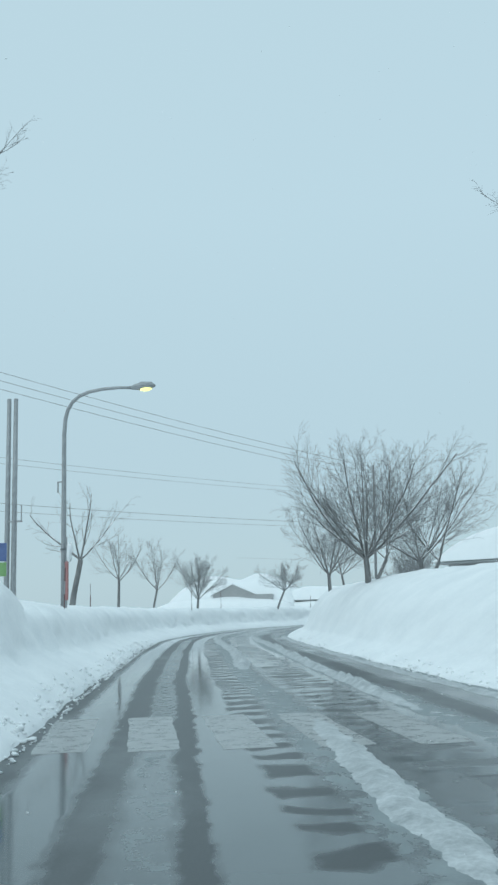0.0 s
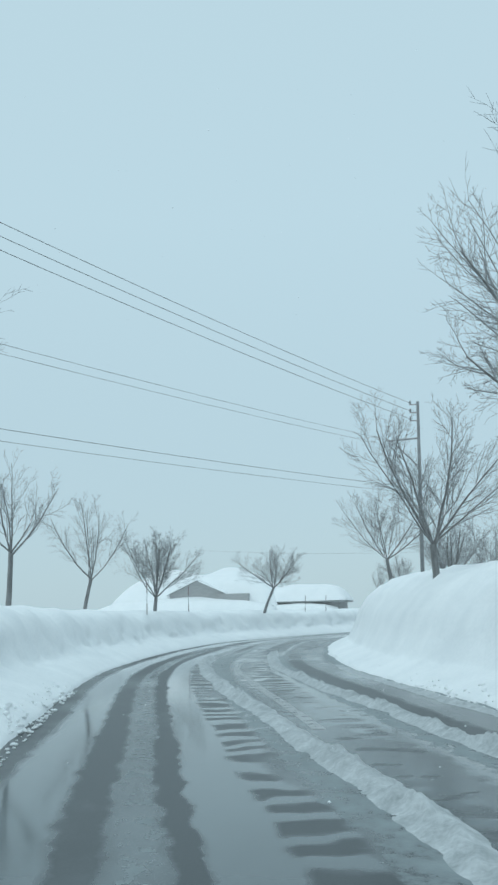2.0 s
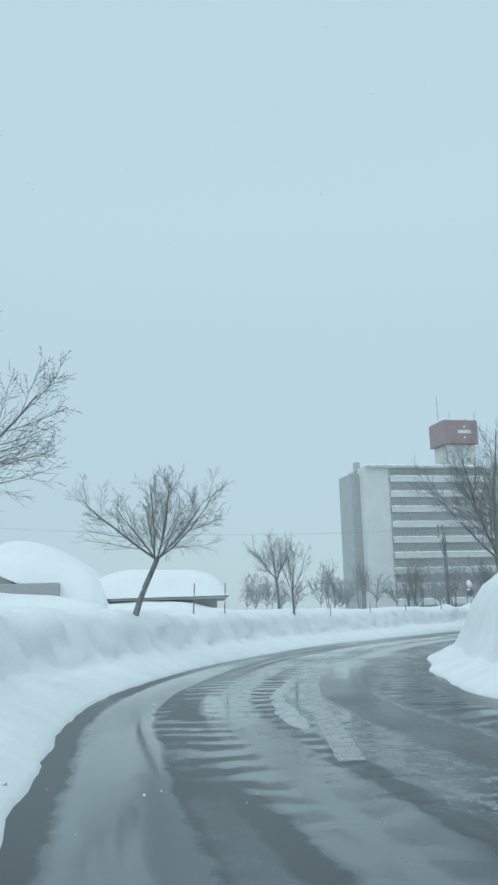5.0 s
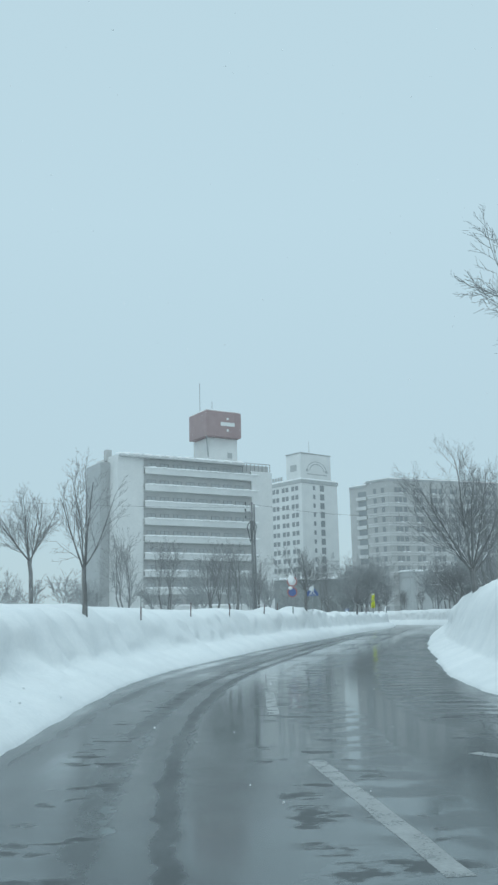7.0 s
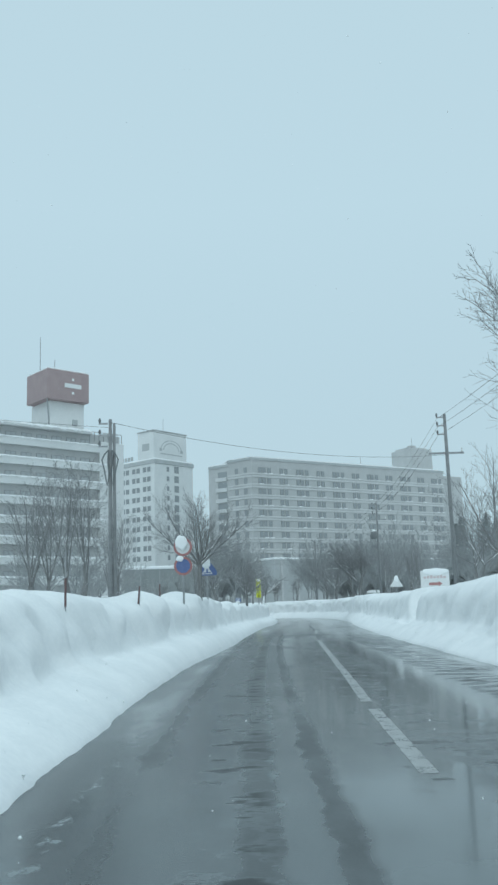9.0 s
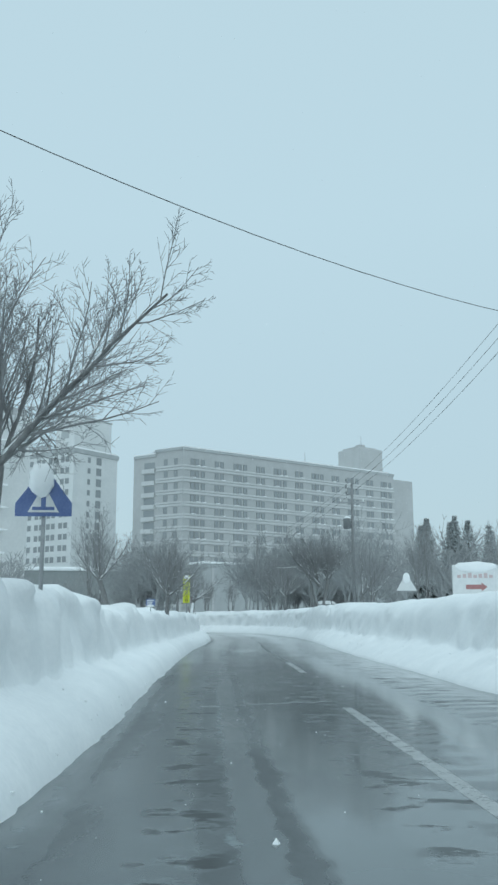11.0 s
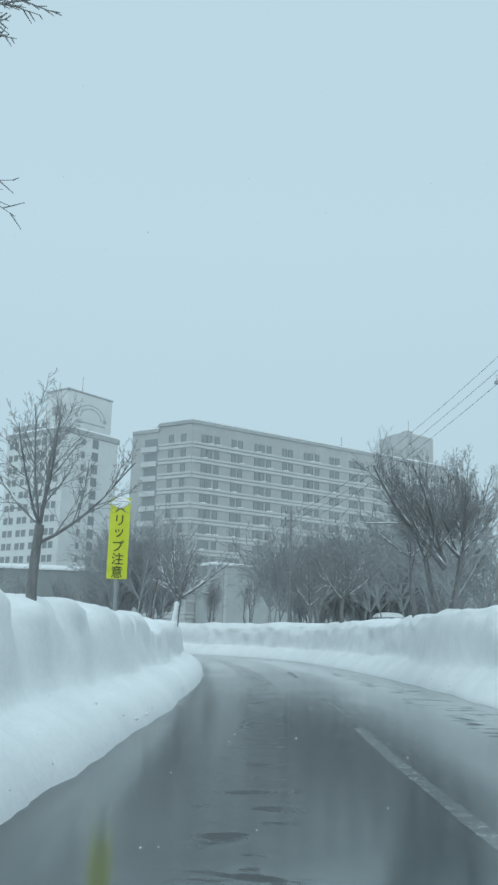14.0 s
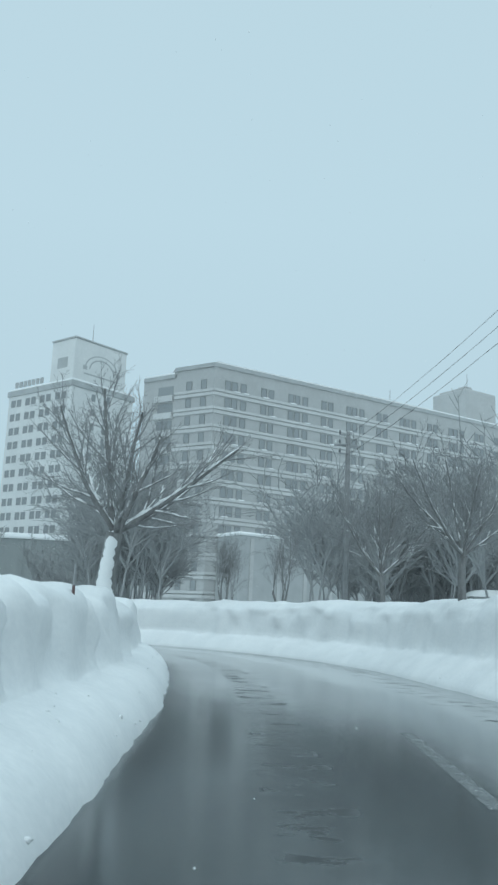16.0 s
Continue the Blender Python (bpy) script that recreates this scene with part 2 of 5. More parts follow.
    broken = ramp(nt, noise_uv(0.9, 0.2, 4.0, 11.0), ((0.40, 0.0), (0.52, 1.0)))
    amount = mixc(nt, math_("MULTIPLY", rungs, broken), amount, bars)
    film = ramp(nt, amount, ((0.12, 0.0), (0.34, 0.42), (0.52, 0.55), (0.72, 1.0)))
    small = math_("ADD", math_("MULTIPLY", noise_uv(1.5, 2.6, 4.0, 45.0, 0.6), 0.8), math_("MULTIPLY", spots, 0.2))
    holes = math_("MULTIPLY", ramp(nt, small, ((0.41, 1.0), (0.455, 0.0))), blots)
    rims = math_("MULTIPLY", ramp(nt, small, ((0.445, 0.0), (0.46, 1.0), (0.475, 1.0), (0.5, 0.0))), blots)
    grain = noise_uv(60.0, 60.0, 2.0)
    asph = mixc(nt, grain, (0.016, 0.020, 0.022), (0.046, 0.055, 0.059))
    # the film's pale colour also stands in for sky mirrored in the water
    film_sheen = mixc(nt, patch, (0.078, 0.094, 0.099), (0.13, 0.155, 0.163))
    grey = mixc(nt, math_("ADD", math_("MULTIPLY", spots, 0.6), math_("MULTIPLY", grain, 0.4)), (0.15, 0.175, 0.185), (0.36, 0.405, 0.415))
    lumpy = noise_uv(5.0, 3.5, 5.0, 83.0, 0.65)
    thick = ramp(nt, math_("ADD", snowy, math_("MULTIPLY", math_("SUBTRACT", lumpy, 0.5), 2.2)), ((0.42, 0.0), (0.62, 0.75), (0.9, 1.0)))
    thick = math_("MULTIPLY", thick, ramp(nt, snowy, ((0.05, 0.0), (0.25, 1.0))))
    wet = mixc(nt, film, asph, film_sheen)
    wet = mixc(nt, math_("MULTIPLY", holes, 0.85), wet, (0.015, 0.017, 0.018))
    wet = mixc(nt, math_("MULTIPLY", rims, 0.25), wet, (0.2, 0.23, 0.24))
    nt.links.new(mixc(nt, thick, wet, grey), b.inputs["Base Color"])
    gloss = mixc(nt, film, mixc(nt, to_far, mixc(nt, grain, (0.30, 0.30, 0.30), (0.44, 0.44, 0.44)), (0.16, 0.16, 0.16)), (0.085, 0.085, 0.085))
    gloss = mixc(nt, holes, gloss, (0.45, 0.45, 0.45))
    nt.links.new(mixc(nt, thick, gloss, (0.55, 0.55, 0.55)), b.inputs["Roughness"])
    h = math_("ADD", math_("MULTIPLY", film, 0.25), math_("ADD", math_("MULTIPLY", math_("MULTIPLY", math_("SUBTRACT", 1.0, film), grain), 0.12), math_("MULTIPLY", thick, lumpy)))
    bp = node(nt, "ShaderNodeBump", Strength=0.2, Distance=0.02)
    nt.links.new(h, bp.inputs["Height"])
    nt.links.new(bp.outputs[0], b.inputs["Normal"])
    return m


ROAD = make_road()

# ---- building helpers ----
class Mesh:
    """Collects vertices and faces with a material each."""

    def __init__(self):
        self.v, self.f, self.m = [], [], []

    def quad(self, a, b, c, d, mi=0):
        n = len(self.v)
        self.v += [a, b, c, d]
        self.f.append((n, n + 1, n + 2, n + 3))
        self.m.append(mi)

    def box(self, x0, x1, y0, y1, z0, z1, m=None, mi=0, bevel=0.0):
        n = len(self.v)
        b = bevel
        pts = [(x0 + b, y0 + b, z0), (x1 - b, y0 + b, z0), (x1 - b, y1 - b, z0), (x0 + b, y1 - b, z0)]
        rings = [pts]
        if b:
            rings.append([(x0, y0, z0 + b), (x1, y0, z0 + b), (x1, y1, z0 + b), (x0, y1, z0 + b)])
            rings.append([(x0, y0, z1 - b), (x1, y0, z1 - b), (x1, y1, z1 - b), (x0, y1, z1 - b)])
        rings.append([(x, y, z1) for x, y, _ in pts])
        for r in rings:
            self.v += [tuple(m @ Vector(p)) if m else p for p in r]
        for k in range(len(rings) - 1):
            for i in range(4):
                j = (i + 1) % 4
                self.f.append((n + 4 * k + i, n + 4 * k + j, n + 4 * k + 4 + j, n + 4 * k + 4 + i))
                self.m.append(mi)
        e = n + 4 * (len(rings) - 1)
        self.f += [(n + 3, n + 2, n + 1, n), (e, e + 1, e + 2, e + 3)]
        self.m += [mi, mi]
        return self

    def tube(self, path, radii, sides=6, mi=0, cap=True):
        n0 = len(self.v)
        path = [Vector(p) for p in path]
        side = None
        for i, p in enumerate(path):
            d = (path[min(i + 1, len(path) - 1)] - path[max(i - 1, 0)]).normalized()
            if side is None:
                side = d.cross(Vector((0.31, 0.87, 0.38)))
                if side.length < 0.05:
                    side = d.cross(Vector((1, 0, 0)))
            side = (side - d * side.dot(d)).normalized()
            up = d.cross(side)
            for k in range(sides):
                a = 2 * math.pi * k / sides
                q = p + (side * math.cos(a) + up * math.sin(a)) * radii[i]
                self.v.append((q.x, q.y, q.z))
        for i in range(len(path) - 1):
            for k in range(sides):
                j = (k + 1) % sides
                a = n0 + i * sides
                self.f.append((a + k, a + j, a + sides + j, a + sides + k))
                self.m.append(mi)
        if cap:
            self.f.append(tuple(range(n0 + sides - 1, n0 - 1, -1)))
            e = n0 + (len(path) - 1) * sides
            self.f.append(tuple(range(e, e + sides)))
            self.m += [mi, mi]
        return self

    def disc(self, centre, axis, radius, thick, sides=24, mi=0):
        c, a = Vector(centre), Vector(axis).normalized()
        return self.tube([c - a * thick / 2, c + a * thick / 2], [radius, radius], sides, mi)

    def prism(self, outline, z0, z1, mi=0):
        n, k = len(self.v), len(outline)
        self.v += [(x, y, z0) for x, y in outline] + [(x, y, z1) for x, y in outline]
        for i in range(k):
            j = (i + 1) % k
            self.f.append((n + i, n + j, n + k + j, n + k + i))
            self.m.append(mi)
        self.f += [tuple(range(n + k - 1, n - 1, -1)), tuple(range(n + k, n + 2 * k))]
        self.m += [mi, mi]
        return self

    def blob(self, centre, size, seed=0, rings=7, segs=12, rough=0.18, mi=0, floor=None):
        """A lumpy rounded heap."""
        n = len(self.v)
        for i in range(rings + 1):
            th = math.pi * i / rings
            for k in range(segs):
                ph = 2 * math.pi * k / segs
                d = Vector((math.sin(th) * math.cos(ph), math.sin(th) * math.sin(ph), math.cos(th)))
                r = 1 + rough * noise.noise(d * 1.7 + Vector((seed, seed * 2, 0)))
                z = centre[2] + d.z * r * size[2]
                if floor is not None:
                    z = max(z, floor)
                self.v.append((centre[0] + d.x * r * size[0], centre[1] + d.y * r * size[1], z))
        for i in range(rings):
            for k in range(segs):
                j = (k + 1) % segs
                self.f.append((n + i * segs + k, n + (i + 1) * segs + k, n + (i + 1) * segs + j, n + i * segs + j))
                self.m.append(mi)
        return self

    def data(self, name, mats, smooth=False):
        me = bpy.data.meshes.new(name)
        me.from_pydata(self.v, [], self.f)
        for m in mats if isinstance(mats, (list, tuple)) else [mats]:
            me.materials.append(m)
        if any(self.m):
            me.polygons.foreach_set("material_index", self.m)
        if smooth:
            me.polygons.foreach_set("use_smooth", [True] * len(me.polygons))
        me.update()
        return me


def part(name, mesh, mats, parent=None, label="", smooth=False, kind=""):
    ob = new(name, mesh.data(name, mats, smooth))
    ob.parent = parent
    return tagged(ob, label, kind=kind)


def thing(name, label, category, at=(0, 0, 0), rz=0.0, group="", kind=""):
    ob = new(name)
    ob.empty_display_size = 0.2
    ob.matrix_world = pose(*at, 0, 0, rz)
    return tagged(ob, label, category, group, kind)


# ---- the road's line ----
LINE = [(66, -135), (45.5, -93), (33, -68.5), (25.4, -54), (18.3, -40.1), (14.2, -31.8), (10.4, -24), (6.9, -16.4), (4.6, -10.6), (2.6, -4.0),
        (0.8, 3.5), (-0.3, 10.5), (0.0, 17.5), (1.2, 25), (3.6, 33.5), (7.2, 42), (11.6, 51.8), (16.8, 62.8), (21.6, 72.5),
        (26.4, 82), (31.6, 92), (37.5, 102.7), (42.9, 113.5), (47.3, 123.8), (50.3, 133), (50.5, 141), (47.8, 148.5),
        (41, 155), (28, 161), (5, 166), (-40, 172)]
HALF = 3.0


def smooth_line(points, step):
    pts = [Vector(p) for p in points]
    dense = []
    for i in range(len(pts) - 1):
        a, b, c, d = pts[max(i - 1, 0)], pts[i], pts[i + 1], pts[min(i + 2, len(pts) - 1)]
        for k in range(40):
            t = k / 40
            dense.append(0.5 * ((2 * b) + (c - a) * t + (2 * a - 5 * b + 4 * c - d) * t * t + (3 * b - a - 3 * c + d) * t ** 3))
    dense.append(pts[-1])
    out, left = [dense[0]], step
    for p, q in zip(dense, dense[1:]):
        seg = (q - p).length
        while seg >= left:
            p = p + (q - p) * (left / seg)
            seg -= left
            out.append(p)
            left = step
        left -= seg
    return out


STEP = 0.4
AXIS = smooth_line(LINE, STEP)


def normal_at(i):
    d = AXIS[min(i + 3, len(AXIS) - 1)] - AXIS[max(i - 3, 0)]
    d.normalize()
    return Vector((d.y, -d.x))


NORMALS = [normal_at(i) for i in range(len(AXIS))]


def place(s, d):
    """The point s metres along the road and d metres to its right."""
    f = min(max(s / STEP, 0), len(AXIS) - 1.001)
    i = int(f)
    p, n = AXIS[i].lerp(AXIS[i + 1], f - i), NORMALS[i].lerp(NORMALS[i + 1], f - i)
    return p.x + n.x * d, p.y + n.y * d


def along(x, y):
    """Metres along and right of the road's line for a place."""
    p = Vector((x, y))
    i = min(range(len(AXIS)), key=lambda k: (AXIS[k] - p).length_squared)
    return i * STEP, (p - AXIS[i]).dot(NORMALS[i])


def swell(x, y, scale, seed=0.0):
    return noise.noise(Vector((x / scale, y / scale, seed)))


def ease(a, b, x):
    t = min(max((x - a) / (b - a), 0), 1)
    return t * t * (3 - 2 * t)


def table(rows, x):
    for (x0, y0), (x1, y1) in zip(rows, rows[1:]):
        if x <= x1:
            return y0 + (y1 - y0) * min(max((x - x0) / (x1 - x0), 0), 1)
    return rows[-1][1]


S_BEND = along(50.0, 143.0)[0]
S_GATE = 226.8          # a gap in the bank
FIELD_L, FIELD_R = 1.5, 1.5


LEFT_SOFT = ((0, 0.0), (0.1, 0.08), (0.3, 0.20), (0.6, 0.33), (0.9, 0.43), (1.05, 0.52), (1.2, 0.80), (1.32, 1.12), (1.5, 1.36), (1.8, 1.52), (2.4, 1.62), (9, 1.64))
LEFT_CUT = ((0, 0.0), (0.06, 0.10), (0.16, 0.24), (0.32, 0.38), (0.55, 0.49), (0.80, 0.56), (0.95, 0.62), (1.02, 0.82), (1.10, 1.22), (1.20, 1.46), (1.36, 1.58), (1.7, 1.64), (9, 1.64))
RIGHT_SOFT = ((0, 0.0), (0.1, 0.05), (0.4, 0.15), (0.8, 0.32), (1.2, 0.62), (1.7, 1.05), (2.2, 1.45), (2.8, 1.85), (3.5, 2.2), (4.4, 2.42), (9, 2.45))
RIGHT_SLOPE = ((0, 0.0), (0.1, 0.07), (0.4, 0.17), (0.8, 0.32), (1.05, 0.75), (1.3, 1.35), (1.7, 1.9), (2.2, 2.25), (3.0, 2.42), (4.2, 2.45), (9, 2.45))
RIGHT_CUT = ((0, 0.0), (0.1, 0.10), (0.35, 0.28), (0.75, 0.50), (1.05, 0.62), (1.14, 0.85), (1.22, 1.30), (1.38, 1.62), (1.7, 1.85), (2.6, 1.95), (9, 1.95))


def lobes(s, seed):
    """Rounded blocks left by the plough blade along the wall: 0 in a groove, 1 on a block."""
    u = s / 2.0 + 1.1 * noise.noise(Vector((s / 2.2, seed, 0.5)))
    k = math.floor(u)
    size = 0.62 + 0.6 * noise.noise(Vector((k * 3.7, seed, 9.1)))
    return size * abs(math.sin(math.pi * (u - k))) ** 0.4


def verge(side, s):
    """Metres from the road's line to the foot of the bank."""
    return HALF + (0.5 * ease(176, 190, s) * (1 - ease(204, 222, s)) if side < 0 else 0.0)


def bank(side, s, d, x, y):
    """Height of the snow d metres outside the road's edge."""
    if side < 0:
        late = ease(190, 215, s)
        crest = 1.62 + 0.5 * (1 - ease(108.6, 110.2, s)) - 0.10 * ease(225, 255, s) + 0.18 * swell(x, y, 2.6, 3) + 0.05 * swell(x, y, 1.0, 5)
        z = crest * ((1 - late) * table(LEFT_SOFT, d) + late * table(LEFT_CUT, d * (1.0 + 0.2 * ease(205, 218, s) + 0.12 * ease(228, 238, s) * (1 - ease(262, 272, s)) + 0.35 * math.exp(-((s - 246) / 5) ** 2)))) / 1.64
        top = ease(0.95 - 0.15 * late, 1.3 - 0.2 * late, d) * (1 - ease(1.6, 2.5, d))
        z += top * ((0.18 + 0.30 * late) * (lobes(s, 1.0) - 0.45) + 0.12 * (1 - late) * swell(x, y, 0.8, 17))
        field = FIELD_L
    else:
        cut = ease(198, 225, s)
        soft = 0.65 * (1 - ease(106, 132, s)) + 0.25 * (1 - ease(132, 150, s))
        crest = 2.5 - 0.45 * (1 - ease(104, 122, s)) - 0.55 * cut + 0.15 * ease(250, 262, s) + 0.20 * swell(x, y, 5.0, 7) + 0.08 * swell(x, y, 1.3, 9)
        slope = soft * table(RIGHT_SOFT, d) + (1 - soft) * table(RIGHT_SLOPE, d)
        z = crest * ((1 - cut) * slope / 2.45 + cut * table(RIGHT_CUT, d * (1 + 0.3 * ease(255, 268, s) + 1.1 * math.exp(-((s - 269) / 3.5) ** 2))) / 1.95)
        field = FIELD_R
        gate = math.exp(-((s - S_GATE) / 1.1) ** 4) * ease(0.7, 0.95, d) * (1 - ease(1.5, 2.2, d))
        z *= 1 - gate * (0.68 + 0.25 * swell(x, y, 0.5, 91))
    z += (field - crest) * ease(3.0 if side < 0 else 3.0 + 2.0 * soft, 8.0, d)
    wall = math.exp(-((d - 1.05) / 0.35) ** 2)
    z += wall * 0.13 * swell(x, y, 0.9, 11)
    # lumps and crumbs thrown out by the plough
    z += 0.05 * ease(0.05, 0.5, d) * swell(x, y, 0.6, 13) + 0.025 * ease(0.02, 0.3, d) * swell(x, y, 0.38, 15)
    return max(z, 0.004) if d > 0 else 0.0


DS = [0, 0.03, 0.07, 0.13, 0.21, 0.30, 0.40, 0.50, 0.58, 0.65, 0.70, 0.74, 0.78, 0.82, 0.86, 0.90, 0.94, 0.98, 1.02, 1.06, 1.10, 1.15, 1.20, 1.26, 1.33, 1.42, 1.55, 1.7, 1.9, 2.2, 2.6, 3.1, 3.8, 4.7, 6.0, 8.0]


def snow_bank(side, label):
    m = Mesh()
    rim = []
    n = len(DS)
    stops = [0.8 * k for k in range(112)] + [89.6 + 0.2 * k for k in range(1080)]
    end = (len(AXIS) - 2) * STEP
    while stops[-1] + 0.8 < end:
        stops.append(stops[-1] + 0.8)
    for i, s in enumerate(stops):
        ax, ay = place(s, 0)
        wob = (0.06 if side < 0 else 0.12) * swell(ax, ay, 3.0, 21 + side) + 0.05 * swell(ax, ay, 0.8, 23 + side) + 0.03 * swell(ax, ay, 0.3, 25 + side)
        flute = 0.10 * swell(s, side, 1.3, 31) + 0.05 * swell(s, side, 0.6, 33)
        if side > 0:
            flute *= 0.3 + 0.7 * ease(180, 215, s)
        else:
            flute -= (0.16 + 0.20 * ease(190, 215, s)) * (lobes(s, 1.0) - 0.45)
        tight = 1 - 0.55 * ease(S_BEND - 25, S_BEND - 8, s) * (1 - ease(S_BEND + 20, S_BEND + 40, s)) if side < 0 else 1
        for d in DS:
            off = side * (verge(side, s) + wob + (d if d < 1.6 else 1.6 + (d - 1.6) * tight) + (flute * math.exp(-((d - 1.0) / 0.28) ** 2) if 0 < d < 3 else 0))
            x, y = place(s, off)
            z = bank(side, s, d, x, y)
            if 0.5 < d < 2.2:
                # blocks and hollows in the cut face
                rough = math.exp(-((d - 1.05) / 0.4) ** 2) * (ease(180, 215, s) if side > 0 else 1.0 + 0.5 * ease(135, 150, s) * (1 - ease(175, 195, s)))
                off -= side * rough * (0.16 * noise.noise(Vector((s / 0.85, z / 0.5, side))) + 0.07 * noise.noise(Vector((s / 0.35, z / 0.3, side + 7))))
                x, y = place(s, off)
            if d == DS[-1]:
                z = FIELD_L if side < 0 else FIELD_R
            if d == 0:
                z = -0.03
            m.v.append((x, y, z))
        if i:
            for k in range(n - 1):
                p = (i - 1) * n + k
                q = i * n + k
                m.f.append((p, q, q + 1, p + 1) if side > 0 else (p, p + 1, q + 1, q))
                m.m.append(0)
        rim.append(m.v[-1])
    # the level snow beyond, out of sight behind the crest
    z = rim[0][2]
    step = rim[::8] + [rim[-1]]
    base = len(m.v)
    ring = [(x, y, z) for x, y, _ in step] + ([(-300, 172, z), (-900, 172, z), (-900, -900, z), (60, -900, z)] if side < 0
                                         else [(-900, 180, z), (-900, 900, z), (900, 900, z), (900, -900, z), (70, -900, z)])
    if side < 0:
        ring = ring[::-1]
    m.v += ring
    m.f.append(tuple(range(base, base + len(ring)))[::-1])
    m.m.append(0)
    return tagged(part("ground_snow", m, SNOW_OLD, None, label, smooth=True), label, "snow bank", "", "structure")


ground = Mesh()
ground.quad((-1500, -1500, -0.06), (1500, -1500, -0.06), (1500, 1500, -0.06), (-1500, 1500, -0.06))
tagged(part("ground", ground, SNOW), "snow-covered level ground reaching to the horizon", "ground", "", "structure")
snow_bank(-1, "high ploughed snow bank with a fluted cut face")
snow_bank(1, "high rounded ploughed snow bank along the road")


def road_height(x, y):
    return -0.004


def build_road():
    m = Mesh()
    ds = [-3.9 + 0.3 * k for k in range(27)]
    uvs = []
    for i, (a, nn) in enumerate(zip(AXIS, NORMALS)):
        for d in ds:
            z = road_height(a.x + nn.x * d, a.y + nn.y * d)
            m.v.append((a.x + nn.x * d, a.y + nn.y * d, z if abs(d) < 3.8 else -0.05))
            uvs.append((d, i * STEP))
        if i:
            for k in range(len(ds) - 1):
                p, q = (i - 1) * len(ds) + k, i * len(ds) + k
                m.f.append((p, p + 1, q + 1, q))
                m.m.append(0)
    ob = part("road", m, ROAD, None, smooth=True)
    lay = ob.data.uv_layers.new(name="lane")
    for loop in ob.data.loops:
        lay.data[loop.index].uv = uvs[loop.vertex_index]
    return tagged(ob, "wet asphalt road with slush and wheel tracks", "road", "", "structure")


road = build_road()


def stripe(points, width, name="lane_marking", paint=None):
    """A strip of worn paint along the given points."""
    m = Mesh()
    pts = [Vector(p) for p in points]
    fine = []
    for p, q in zip(pts, pts[1:]):
        k = max(2, int((q - p).length / 0.25))
        fine += [p.lerp(q, j / k) for j in range(k)]
    fine.append(pts[-1])
    rows = []
    for i, p in enumerate(fine):
        d = (fine[min(i + 1, len(fine) - 1)] - fine[max(i - 1, 0)]).normalized()
        nn = Vector((d.y, -d.x))
        w = width / 2 * (1 + 0.12 * swell(p.x, p.y, 0.3, 51))
        e = 0.008 * swell(p.x, p.y, 0.5, 53)
        rows.append((p - nn * (w + e), p + nn * (w - e)))
    for (a, b), (c, d) in zip(rows, rows[1:]):
        m.quad(*[(q.x, q.y, road_height(q.x, q.y) + 0.0012) for q in (a, b, d, c)])
    return part(name, m, paint or PAINT, road, "worn white paint")


for line in (((10.3, -22.9), (9.68, -21.49), (8.71, -19.37), (7.67, -17.13), (6.65, -14.8), (5.4, -12.0), (4.6, -9.6)), ((0.40, 20.5), (0.86, 24.1)),
             ((1.55, 27.9), (2.48, 31.5)), ((4.16, 36.5), (5.76, 40.5)), ((7.48, 43.9), (9.45, 47.9)),
             ((9.83, 48.7), (11.5, 52.0), (13.2, 55.4), (16.35, 61.7), (20.3, 69.6)), ((24.3, 77.2), (26.8, 82.1))):
    stripe(line, 0.15)
for line in (((26.8, 82.1), (31.2, 91.0), (33.8, 96.1), (35.2, 98.7)), ((36.3, 100.6), (38.0, 104.1)), ((42.5, 112.8), (44.6, 116.9))):
    stripe(line, 0.15, paint=PAINT_WORN)
stripe(((0.42, 4.0), (0.27, 7.6), (0.18, 10.5), (0.18, 13.2), (0.32, 16.0), (0.52, 18.2)), 0.26)
stripe(((18.1, 70.8), (20.75, 70.55)), 0.22, "stop_line", PAINT_WORN)
for a, b in (((2.30, 24.0), (2.92, 22.5)), ((1.98, 21.4), (2.90, 22.42))):
    stripe((a, b), 0.16, "diamond_marking")
for k in (0, 1, 2, 3, 4):
    x, y = 18.57 + 0.83 * k, -46.28 + 0.29 * k
    stripe(((x, y), (x - 1.36, y + 2.42)), 0.5, "crosswalk_stripe")


RIDGES = (  # metres along the road and right of its line; half width, height
    (((95, 0.0), (98, -0.05), (101, 0.03), (104, 0.12)), 0.20, 0.05),
    (((111, -0.12), (116, 0.05), (121, 0.14), (126, 0.06), (129, -0.1), (132, -0.2), (136, -0.4), (142, -0.7), (147, -0.95)), 0.19, 0.115),
    (((155, -0.22), (158, -0.14), (161, -0.04), (164, 0.05), (167, 0.02)), 0.2, 0.036),
    (((102, 1.40), (110, 1.46), (116, 1.52), (122, 1.66), (127, 1.66), (131, 1.52), (137, 1.36), (144, 1.18), (150, 1.1)), 0.17, 0.10),
    (((96, 2.85), (110, 2.75), (125, 2.8), (140, 2.85)), 0.2, 0.05))


